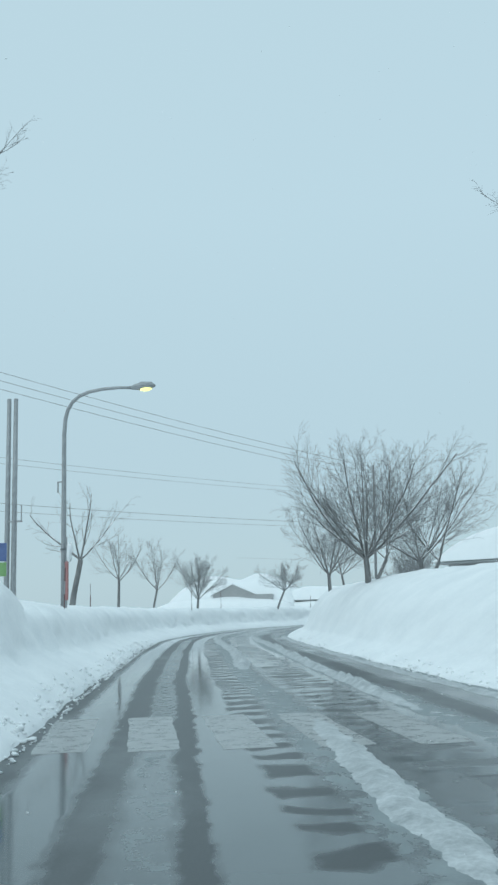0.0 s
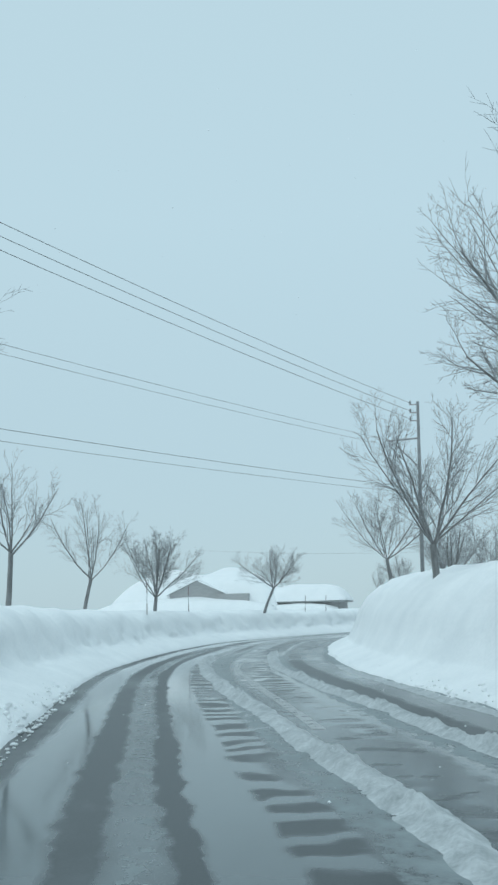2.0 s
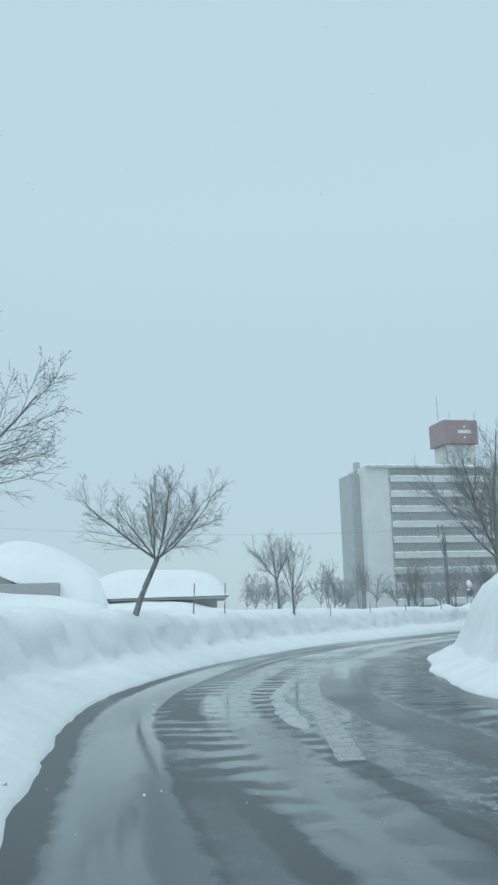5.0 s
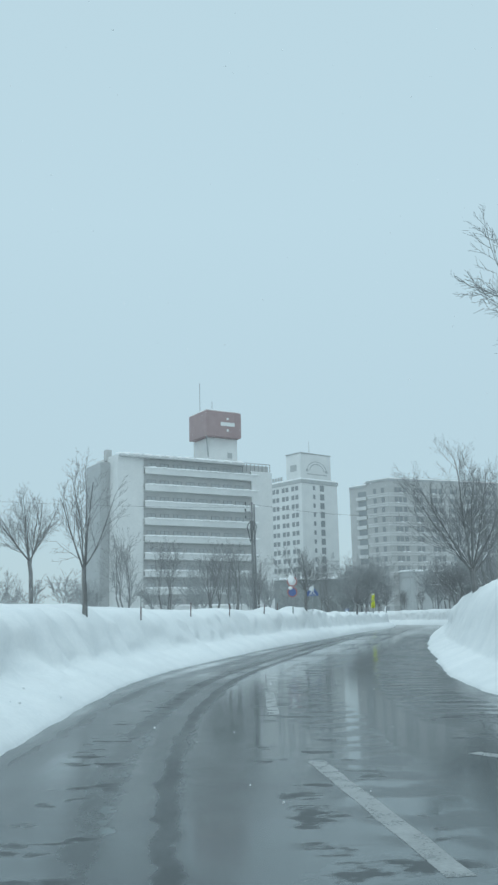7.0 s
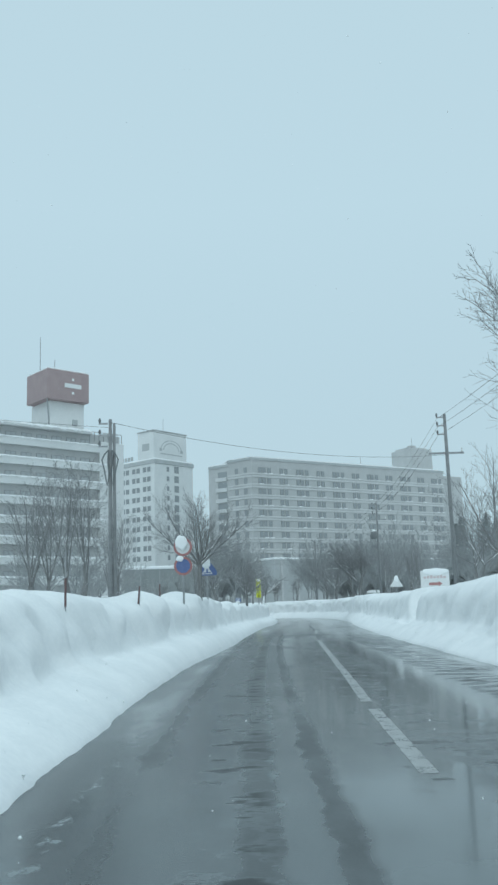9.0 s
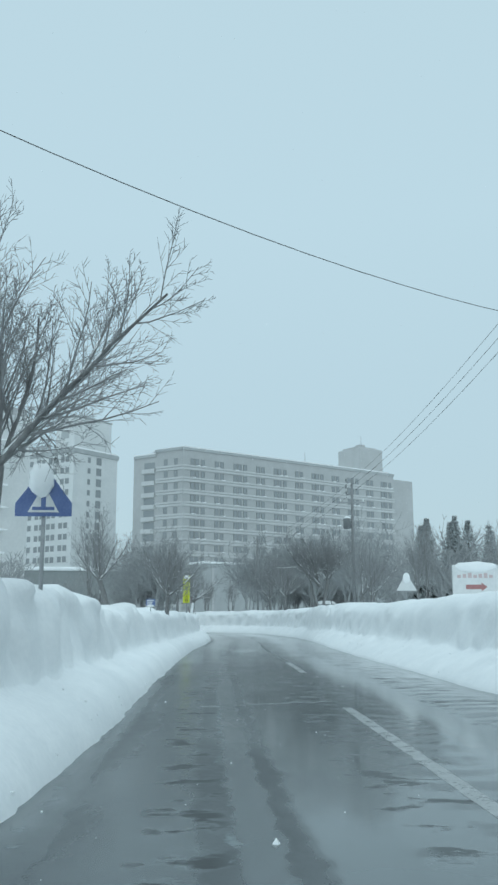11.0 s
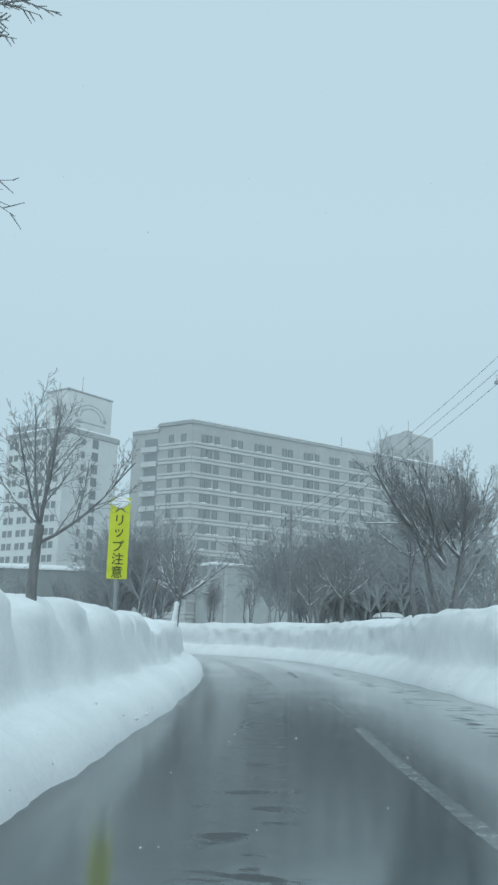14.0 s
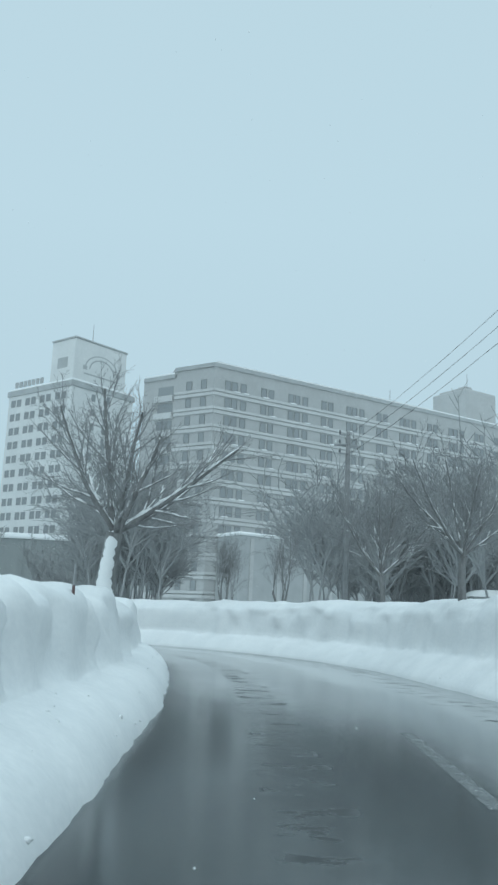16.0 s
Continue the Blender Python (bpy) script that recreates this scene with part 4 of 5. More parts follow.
utility_pole((58.5, 141.0, 1.7), 8.0, -20, "distant utility pole with stacked brackets", ((-0.6, 0.6),), False)
slim_pole = bpy.data.objects["utility_pole.003"]
for side in (-1, 1):
    loop = [(side * x, -0.1, z) for x, z in ((0.06, 5.75), (0.2, 5.6), (0.29, 5.4), (0.2, 5.0), (0.1, 4.45), (0.04, 4.9), (0.08, 5.3), (0.06, 5.75))]
    part("cable_coil", Mesh().tube(loop, [0.026] * len(loop), 6), DARK, slim_pole, "slack cable hung in loops")
part("second_pole", Mesh().tube([(0.15, 0.02, -0.5), (0.15, 0.02, 3.4), (0.14, 0.02, 6.75)], [0.07, 0.06, 0.05], 10), CONCRETE_POLE, slim_pole, "thin twin pole strapped beside it", True)
for dx in (-0.12, 0.12):
    t = thing("utility_pole", "thick grey steel pole standing in a pair", "utility pole", (PT[0] + dx, PT[1] + dx * 0.3, 1.2), 0, "utility poles")
    part("pole", Mesh().tube([(0, 0, -0.4), (0, 0, 4), (0, 0, 7.9)], [0.10, 0.09, 0.075], 12), STEEL, t, "", True)
    part("bracket", Mesh().box(0.05, 0.32, -0.04, 0.04, 3.4, 3.46).tube([(0.3, 0, 3.43), (0.3, 0, 4.0)], [0.02, 0.02], 6), STEEL, t)
for k in range(3):
    cable((-5.2, -24.1, 13.45 - 0.42 * k), (P1[0] - 0.4, P1[1], 11.75 - 0.42 * k), 0.3, 0.014)
    cable((PR[0] - 0.35, PR[1] + 0.1, 10.1 - 0.42 * k), (PR2[0] - 0.35, PR2[1] + 0.1, 10.1 - 0.42 * k), 0.5)
    cable((16.4, 40.5, 10.3 - 0.42 * k), (PR[0] - 0.35, PR[1], 10.1 - 0.42 * k), 0.4)
    cable((PR2[0] - 0.35, PR2[1], 10.0 - 0.42 * k), (58.3, 141.0, 9.4 - 0.42 * k), 0.6)
for dz in (0, 0.28):
    cable((-4.2, -24.7, 8.6 - dz), (P1[0] - 1.5, P1[1], 9.9 - dz), 0.2, 0.008)
    cable((-7.3, -23.2, 7.0 - dz * 1.5), (P1[0], P1[1], 7.3 - dz), 0.2, 0.012 if dz == 0 else 0.009)
cable((PL[0], PL[1], 8.1), (PR[0], PR[1], 8.3), 0.55, 0.010)
cable((-25, 60, 8.6), (PL[0], PL[1], 7.9), 0.6, 0.008)


def street_lamp(x, y):
    t = thing("street_lamp", "curved grey steel street lamp, lit yellow", "street lamp", (x, y, 1.25), 2)
    path = [(0, 0, 0), (0, 0, 3.0), (0, 0, 5.35), (0.04, 0, 5.8), (0.12, 0, 6.06), (0.27, 0, 6.28), (0.5, 0, 6.44), (0.85, 0, 6.54), (1.3, 0, 6.57), (1.85, 0, 6.55), (2.35, 0, 6.49)]
    part("pole", Mesh().tube(path, [0.085, 0.075, 0.065, 0.062, 0.059, 0.056, 0.053, 0.051, 0.048, 0.045, 0.042], 10), STEEL, t, "", True)
    head = part("lamp_head", Mesh().tube([(2.25, 0, 6.49), (2.35, 0, 6.50), (2.6, 0, 6.51), (2.9, 0, 6.50), (3.02, 0, 6.47)], [0.05, 0.08, 0.13, 0.10, 0.03], 10), STEEL, t, "", True)
    part("lens", Mesh().blob((2.72, 0, 6.41), (0.2, 0.10, 0.07), 1, 6, 12, 0.0), LAMP, head, "glowing yellow lamp glass", True)
    part("bracket", Mesh().box(-0.22, 0.05, -0.02, 0.02, 3.9, 3.93).box(-0.22, -0.19, -0.02, 0.02, 3.6, 3.93), STEEL, t)
    part("band", Mesh().tube([(0, 0, 1.9), (0, 0, 1.95)], [0.1, 0.1], 10), DARK, t)
    return t


street_lamp(8.5, -31.2)


def snow_pole(x, y, up, lean=0.0, label="dark banded snow marker pole stuck in the bank"):
    t = thing("snow_marker", label, "marker pole", (x, y, ground_height(x, y)), 0, "snow marker poles")
    n = max(2, int(up / 0.35))
    part("pole", Mesh().tube([(0, 0, -0.4), (lean * up, 0, up)], [0.015, 0.013], 6), STEEL, t)
    for k in range(0, n, 2):
        a, b = up * k / n, up * (k + 1) / n
        part("red_band", Mesh().tube([(lean * a, 0, a), (lean * b, 0, b)], [0.019, 0.018], 8), MARKER, t)
    return t


for x, y, up, lean in ((9.0, -31.9, 1.1, 0.02), (3.6, -22.0, 0.9, 0), (6.4, -28.0, 0.9, 0.0), (-3.6, 2.0, 1.3, 0), (-5.3, 10.6, 1.3, 0), (-3.6, 27.0, 1.05, 0.05), (-2.7, 29.2, 1.1, 0.04),
                       (1.6, 41.5, 0.7, 0), (4.0, 47.0, 0.9, 0.02), (6.6, 52.5, 0.9, 0), (9.7, 58.7, 0.85, 0.1), (11.2, 61.6, 0.8, 0), (36.4, 110.0, 1.2, 0.14), (40.6, 118.0, 0.5, 0)):
    snow_pole(x, y, up, lean)

t = thing("red_banner", "orange-red and white wrapped banner on a stake", "banner", (8.8, -31.5, 1.5), 0)
part("stake", Mesh().tube([(0, 0, -0.3), (0, 0, 2.0)], [0.025, 0.02], 6), STEEL, t)
part("cloth", Mesh().box(-0.035, 0.05, -0.03, 0.03, 0.2, 1.3, bevel=0.02), RED, t)
part("snow", Mesh().blob((0.1, 0, 1.6), (0.08, 0.07, 0.26), 4, 8, 10, 0.9), SNOW, t, "snow clinging to the cloth", True)
t = thing("roadside_board", "small blue and green board on a post", "sign", (12.9, -40.2, 1.3), 40)
part("post", Mesh().tube([(0, 0.03, -0.3), (0, 0.03, 1.4)], [0.03, 0.03], 8), STEEL, t)
part("upper_panel", Mesh().box(-0.35, 0.35, -0.015, 0.015, 0.95, 1.28, bevel=0.006), BLUE, t)
part("lower_panel", Mesh().box(-0.35, 0.35, -0.015, 0.015, 0.68, 0.93, bevel=0.006), GREEN, t)


def ring_plate(r0, r1, y, mi=0, sides=32, thick=0.012):
    m = Mesh()
    for k in range(sides):
        a, b = 2 * math.pi * k / sides, 2 * math.pi * (k + 1) / sides
        p = [(math.cos(a) * r0, y, math.sin(a) * r0), (math.cos(a) * r1, y, math.sin(a) * r1), (math.cos(b) * r1, y, math.sin(b) * r1), (math.cos(b) * r0, y, math.sin(b) * r0)]
        q = [(x, yy + thick, z) for x, yy, z in p]
        m.quad(*p, mi)
        m.quad(q[0], q[3], q[2], q[1], mi)
        m.quad(p[1], q[1], q[2], p[2], mi)
    return m


def shifted(m, dx=0.0, dy=0.0, dz=0.0):
    m.v = [(x + dx, y + dy, z + dz) for x, y, z in m.v]
    return m


def disc_sign():
    t = thing("road_sign", "two round red-rimmed road signs, the upper one capped with snow", "road sign", (12.75, 64.0, 1.2), -26)
    part("post", Mesh().tube([(0, 0.05, -0.4), (0, 0.05, 2.35)], [0.03, 0.03], 10), STEEL, t, "", True)
    for z, face in ((1.42, BLUE), (2.0, WHITE)):
        pl = part("plate", shifted(Mesh().disc((0, 0.008, 0), (0, 1, 0), 0.27, 0.012, 32), 0, 0, z), face, t, "blue disc" if face is BLUE else "white disc")
        part("rim", shifted(ring_plate(0.215, 0.282, -0.008), 0, 0, z), RED, pl, "faded red rim")
        if face is BLUE:
            part("snow", Mesh().blob((-0.1, -0.01, z + 0.22), (0.12, 0.05, 0.09), 2), SNOW, pl, "patch of snow", True)
        else:
            part("snow", Mesh().blob((-0.03, -0.03, z + 0.12), (0.2, 0.06, 0.21), 6, 9, 14, 0.4), SNOW, pl, "thick cap of snow", True)


disc_sign()


def crossing_sign():
    t = thing("crossing_sign", "blue pentagonal pedestrian crossing sign half covered with snow", "road sign", (15.75, 69.7, 1.1), -26)
    part("post", Mesh().tube([(0, 0.04, -0.4), (0, 0.04, 1.75)], [0.028, 0.028], 8), STEEL, t, "", True)
    m = Mesh()
    outline = [(-0.36, 1.45), (0.36, 1.45), (0.36, 1.62), (0.0, 2.1), (-0.36, 1.62)]
    n = len(outline)
    m.v = [(x, 0, z) for x, z in outline] + [(x, 0.012, z) for x, z in outline]
    m.f = [tuple(range(n)), tuple(range(2 * n - 1, n - 1, -1))] + [(i, i + n, (i + 1) % n + n, (i + 1) % n) for i in range(n)]
    m.m = [0] * len(m.f)
    plate = part("plate", m, BLUE, t)
    tri = Mesh()
    tri.v = [(-0.2, -0.006, 1.5), (0.2, -0.006, 1.5), (0.0, -0.006, 1.86)]
    tri.f, tri.m = [(0, 1, 2)], [0]
    part("triangle", tri, WHITE, plate, "white triangle")
    part("crossing_bar", Mesh().box(-0.14, 0.14, -0.012, -0.008, 1.53, 1.57).box(-0.03, 0.03, -0.012, -0.008, 1.57, 1.72), BLUE, plate)
    part("snow", Mesh().blob((-0.03, -0.03, 1.93), (0.16, 0.07, 0.22), 9, 8, 12, 0.3), SNOW, plate, "snow stuck to the top", True)


crossing_sign()


def warning_sign():
    t = thing("slip_warning_sign", "tall yellow slip warning sign with black lettering and a snow cap", "road sign", (33.0, 103.0, 1.25), -30)
    part("post", Mesh().tube([(0, 0.05, -0.4), (0, 0.05, 1.1), (0, 0.05, 2.3)], [0.04, 0.04, 0.038], 10), STEEL, t, "", True)
    z0, z1, w = 0.88, 2.32, 0.18
    plate = part("plate", Mesh().box(-w, w, -0.012, 0.012, z0, z1, bevel=0.005), YELLOW, t)
    size = 0.225
    for k, ch in enumerate("\u30b9\u30ea\u30c3\u30d7\u6ce8\u610f"):
        cu = bpy.data.curves.new("character", "FONT")
        cu.body, cu.size, cu.align_x, cu.align_y, cu.extrude, cu.offset = ch, size, "CENTER", "CENTER", 0.002, 0.0
        tmp = bpy.data.objects.new("character", cu)
        scene.collection.objects.link(tmp)
        me = bpy.data.meshes.new_from_object(tmp.evaluated_get(bpy.context.evaluated_depsgraph_get()))
        bpy.data.objects.remove(tmp)
        xs, ys = [v.co.x for v in me.vertices], [v.co.y for v in me.vertices]
        cx, cy = (min(xs) + max(xs)) / 2, (min(ys) + max(ys)) / 2
        z = z1 - 0.06 - (k + 0.5) * 0.228
        me.transform(Matrix.Translation((0, -0.017, z)) @ Matrix.Rotation(radians(90), 4, "X") @ Matrix.Translation((-cx, -cy, 0)))
        me.materials.clear()
        me.materials.append(BLACK)
        ob = new("character", me)
        ob.parent = plate
    part("snow", Mesh().blob((0.0, -0.012, z1 - 0.085), (0.165, 0.022, 0.105), 12, 8, 16, 0.3), SNOW, plate, "snow cap over the top", True)


warning_sign()


def arrow_board(x, y, z):
    t = thing("direction_board", "white hotel direction board with a red arrow, snow on top", "sign", (x, y, z), -26)
    t.scale = (0.7, 0.7, 0.7)
    for dx in (-0.75, 0.75):
        part("leg", Mesh().box(dx - 0.06, dx + 0.06, -0.05, 0.05, -1.2, 0.35), DARK, t)
    pl = part("panel", Mesh().box(-1.25, 1.25, -0.06, 0.06, 0.3, 1.9, bevel=0.03), WHITE, t)
    for k in range(7):
        part("letter_bar", Mesh().box(-1.0 + 0.29 * k, -0.80 + 0.29 * k, -0.068, -0.064, 1.2, 1.36 + 0.05 * (k % 3)), FADED, pl, "illegible faded red lettering")
    part("arrow", Mesh().prism([(-0.55, 0.0), (0.3, 0.0), (0.3, -0.1), (0.62, 0.12), (0.3, 0.34), (0.3, 0.24), (-0.55, 0.24)], 0.064, 0.07), RED, pl, "red arrow").matrix_local = Matrix.Translation((0, 0, 0.6)) @ Matrix.Rotation(radians(90), 4, "X")
    part("snow", Mesh().blob((0, -0.03, 1.78), (1.22, 0.12, 0.3), 5, 8, 18, 0.3), SNOW, pl, "strip of snow along the top", True)


arrow_board(36.6, 84.6, 1.95)
t = thing("triangle_sign", "small snow-covered triangular sign on a post", "road sign", (36.0, 88.0, 1.4), -26)
part("post", Mesh().tube([(0, 0.03, -0.3), (0, 0.03, 1.3)], [0.025, 0.025], 6), STEEL, t)
m = Mesh()
m.v = [(-0.42, 0, 1.0), (0.42, 0, 1.0), (0, 0, 1.75), (-0.42, 0.015, 1.0), (0.42, 0.015, 1.0), (0, 0.015, 1.75)]
m.f = [(0, 1, 2), (5, 4, 3), (0, 3, 4, 1), (1, 4, 5, 2), (2, 5, 3, 0)]
m.m = [0] * 5
pl = part("plate", m, WHITE, t)
part("snow", Mesh().blob((0, -0.015, 1.5), (0.15, 0.04, 0.22), 3), SNOW, pl, "snow stuck to the face", True)

t = thing("bus_stop_sign", "blue rectangular sign with white lettering, snow along its foot", "sign", (23.75, 85.5, 1.35), -28)
t.scale = (0.6, 0.6, 0.6)
part("post", Mesh().tube([(0, 0.03, -0.3), (0, 0.03, 0.9)], [0.025, 0.025], 8), STEEL, t)
pl = part("plate", Mesh().box(-0.24, 0.24, -0.012, 0.012, 0.55, 0.92, bevel=0.006), BLUE, t)
for k in range(3):
    part("text_bar", Mesh().box(-0.19, 0.19 - 0.06 * k, -0.018, -0.014, 0.82 - 0.09 * k, 0.87 - 0.09 * k), WHITE, pl, "unreadable white lettering")
part("snow", Mesh().blob((0, -0.02, 0.56), (0.22, 0.06, 0.07), 8), SNOW, pl, "snow on the lower edge", True)


# ---- houses under snow ----
def snowy_house(label, at, rz, w, d, eave, cap, gable=0.0):
    """A house sunk in the snow: boarded wall, thin dark eaves, a domed quilt of snow."""
    t = thing("snowy_house", label, "house", at, rz, "snow-buried houses")
    part("wall", Mesh().box(-w / 2, w / 2, -d / 2, d / 2, -1.5, eave), TIMBER, t, "boarded wall")
    o = 0.45 if w > 3 else 0.2
    rf = part("roof", Mesh().box(-w / 2 - o, w / 2 + o, -d / 2 - o, d / 2 + o, eave, eave + 0.12, bevel=0.03), TRIM, t, "dark eaves")
    if gable:
        gw, y0, y1 = gable, -d / 2 - 0.7, -d / 2 + 3.0
        z0, z1 = 1.65, 2.65
        g = Mesh()
        g.v = [(-gw, y0, -0.5), (gw, y0, -0.5), (gw, y0, z0), (0, y0, z1), (-gw, y0, z0), (-gw, y1, -0.5), (gw, y1, -0.5), (gw, y1, z0), (0, y1, z1), (-gw, y1, z0)]
        g.f = [(0, 1, 2, 3, 4), (9, 8, 7, 6, 5), (0, 5, 6, 1), (1, 6, 7, 2), (2, 7, 8, 3), (3, 8, 9, 4), (4, 9, 5, 0)]
        g.m = [0] * 7
        gb = part("gable", g, TIMBER, t, "dark gable end")
        gb.location = (0.7, 0, 0)
        gs = Mesh()
        for sx in (-1, 1):
            gs.v += [(0, y0 - 0.2, z1 + 0.02), (sx * (gw + 0.3), y0 - 0.2, z0 - 0.12), (sx * (gw + 0.3), y1, z0 - 0.12), (0, y1, z1 + 0.02),
                     (0, y0 - 0.15, z1 + 0.2), (sx * (gw + 0.2), y0 - 0.15, z0 + 0.05), (sx * (gw + 0.2), y1, z0 + 0.05), (0, y1, z1 + 0.2)]
            k = len(gs.v) - 8
            gs.f += [tuple(k + e for e in q) for q in ((0, 1, 2, 3), (4, 5, 6, 7), (0, 1, 5, 4), (1, 2, 6, 5), (2, 3, 7, 6))]
            gs.m += [0] * 5
        part("gable_snow", gs, SNOW, gb, "snow on the gable roof")
        part("porch", Mesh().box(2.4, 4.9, -d / 2 - 0.9, -d / 2 + 0.6, -0.5, 1.55, bevel=0.03), TIMBER, t, "dark boarded porch")
        part("drift", Mesh().blob((-0.6, -d / 2 - 1.3, -0.4), (w * 0.62, 1.6, 1.75), 5, 9, 28, 0.22), SNOW, t, "snow drifted against the wall", True)
    else:
        part("drift", Mesh().blob((-0.5, -d / 2 - 0.4, -0.3), (w * 0.6, 1.9, eave + 0.35), 5, 9, 20, 0.25), SNOW, t, "snow drifted against the wall", True)
    sn = Mesh()
    nx, ny = 28, 14
    for k in range(nx + 1):
        u = -1 + 2 * k / nx
        for j in range(ny + 1):
            v = -1 + 2 * j / ny
            rim = max((1 - abs(u) ** 3) * (1 - abs(v) ** 4), 0) ** 0.55
            x, y = u * (w / 2 + o + 0.12), v * (d / 2 + o + 0.12)
            sn.v.append((x, y, eave + 0.125 + cap * rim * (1 + 0.22 * swell(x + at[0], y + at[1], 3.5, 71))))
    for k in range(nx):
        for j in range(ny):
            a, b = k * (ny + 1) + j, (k + 1) * (ny + 1) + j
            sn.f.append((a, b, b + 1, a + 1))
            sn.m.append(0)
    part("snow", sn, SNOW, rf, "deep quilt of snow on the roof", True)
    return t


snowy_house("wide low house buried under a deep snow roof", (-16.0, 39.5, 1.5), 8, 13.0, 9, 0.2, 3.2, 2.2)
snowy_house("small house with a thick snow roof", (-6.9, 40.2, 1.5), 6, 5.8, 5.0, 0.7, 1.4)
snowy_house("house behind the bank with a deep snow roof", (23.0, -7.0, 1.5), -8, 13, 9, 1.6, 2.1)
snowy_house("small roofed shelter with snow on top", (68.6, 143.7, 1.5), -25, 1.5, 1.5, 1.3, 0.4)


# ---- hotels ----
def frame_of(origin, heading):
    """Local axes of a facade: x along it, y into the building."""
    return Matrix.Translation((*origin, 0)) @ Matrix.Rotation(radians(heading), 4, "Z")


def window_mesh(w, h, mull, glass=None):
    f = Mesh()
    b = 0.07
    for x0, x1, z0, z1 in ((-w / 2, w / 2, 0, b), (-w / 2, w / 2, h - b, h), (-w / 2, -w / 2 + b, b, h - b), (w / 2 - b, w / 2, b, h - b)):
        f.box(x0, x1, -0.05, 0.04, z0, z1)
    for k in range(1, mull):
        x = -w / 2 + w * k / mull
        f.box(x - 0.035, x + 0.035, -0.05, 0.04, b, h - b)
    g = Mesh().box(-w / 2 + b, w / 2 - b, -0.005, 0.02, b, h - b)
    return f.data("window", STEEL), g.data("pane", glass or GLASS)


def window_row(parent, m, places, z, meshes):
    for x in places:
        o = new("window", meshes[0])
        o.parent = parent
        o.matrix_local = m @ Matrix.Translation((x, -0.03, z))
        g = new("pane", meshes[1])
        g.parent = o


def hotel_a():
    """The long slab: bands of windows on eleven floors, a tower on the roof."""
    t = thing("long_hotel", "long beige eleven-storey hotel slab with banded windows", "hotel")
    m = frame_of((79.3, 206.3), 8)
    inv = m.inverted()
    left = inv @ Vector((73.6, 216.2, 0))
    top, length, deep = 31.8, 54.0, 15.0
    mid = inv @ Vector((76.2, 211.6, 0))
    outline = [(0, 0), (length, 0), (length, deep), (1.0, deep), (mid.x, mid.y)]
    end_plan = [(mid.x, mid.y), (1.0, deep), (left.x + 6.0, deep + 4), (left.x, left.y)]
    for plan, height in ((outline, top), (end_plan, top - 0.8)):
        w = Mesh().prism(plan, -1, height)
        w.v = [tuple(m @ Vector(p)) for p in w.v]
        part("wall", w, WALL_A, t)
    pitch = 2.24
    group = window_mesh(0.85, 1.2, 1)
    side_face = m @ Matrix.Translation((0, 0, 0)) @ Matrix.Rotation(math.atan2(mid.y, mid.x), 4, "Z")
    side_len = mid.length
    places = []
    x = 2.0
    k = 0
    while x < length - 2:
        places += [x, x + 1.15] if k % 2 else [x, x + 1.0, x + 2.3]
        x += 4.3 if k % 2 else 5.4
        k += 1
    low = Mesh()
    for fl in range(13):
        z = top - 0.5 - pitch * (fl + 1)
        band = Mesh().box(-0.02, length, -0.16, -0.004, z - 0.34, z + 0.02, m, bevel=0.03).box(-0.02, length, -0.16, -0.004, z - 0.86, z - 0.46, m, bevel=0.03)
        bd = part("spandrel", band, BAND_A, t)
        ledge = Mesh()
        for px in places:
            if (int(px * 7) + fl) % 3 == 0:
                ledge.blob(tuple(m @ Vector((px + 0.3, -0.13, z + 0.03))), (0.55, 0.12, 0.09), px + fl, 5, 8, 0.3)
        part("ledge_snow", ledge, SNOW, bd, "snow along the ledge", True, "stuff")
        if fl < 8:
            window_row(t, m, places, z + 0.06, group)
        else:
            for px in places:
                low.box(px - 0.42, px + 0.42, -0.08, 0.01, z + 0.06, z + 0.13, m)
                low.box(px - 0.42, px + 0.42, -0.08, 0.01, z + 1.18, z + 1.25, m)
                low.box(px - 0.42, px - 0.35, -0.08, 0.01, z + 0.13, z + 1.18, m)
                low.box(px + 0.35, px + 0.42, -0.08, 0.01, z + 0.13, z + 1.18, m)
                low.box(px - 0.35, px + 0.35, -0.035, -0.01, z + 0.13, z + 1.18, m, 1)
        if side_len > 3:
            sb = Mesh().box(-side_len, 0.02, -0.16, -0.004, z - 0.34, z + 0.02, side_face @ Matrix.Rotation(math.pi, 4, "Z"), bevel=0.03).box(-side_len, 0.02, -0.16, -0.004, z - 0.86, z - 0.46, side_face @ Matrix.Rotation(math.pi, 4, "Z"), bevel=0.03)
            part("spandrel", sb, BAND_A, t)
            inner = side_face @ Matrix.Rotation(math.pi, 4, "Z")
            for px in (-1.6, -3.9):
                o = new("window", group[0])
                o.parent = t
                o.matrix_local = inner @ Matrix.Translation((px, -0.03, z + 0.06))
                g = new("pane", group[1])
                g.parent = o
    part("window_strip", low, [STEEL, GLASS], t, "windows behind the trees", False, "stuff")
    # recessed balconies on the end
    end = frame_of((m @ Vector((left.x, left.y, 0)))[:2], math.degrees(math.atan2((m.to_3x3() @ (mid - left)).y, (m.to_3x3() @ (mid - left)).x)))
    span = (mid - left).length
    for fl in range(12):
        z = top - 1.5 - pitch * (fl + 1)
        part("balcony", Mesh().box(span * 0.42, span * 0.98, -0.45, -0.004, z - 0.1, z + 0.7, end, bevel=0.03), BAND_A, t)
        part("balcony_door", Mesh().box(span * 0.48, span * 0.95, -0.03, -0.006, z + 0.75, z + 1.95, end), GLASS, t)
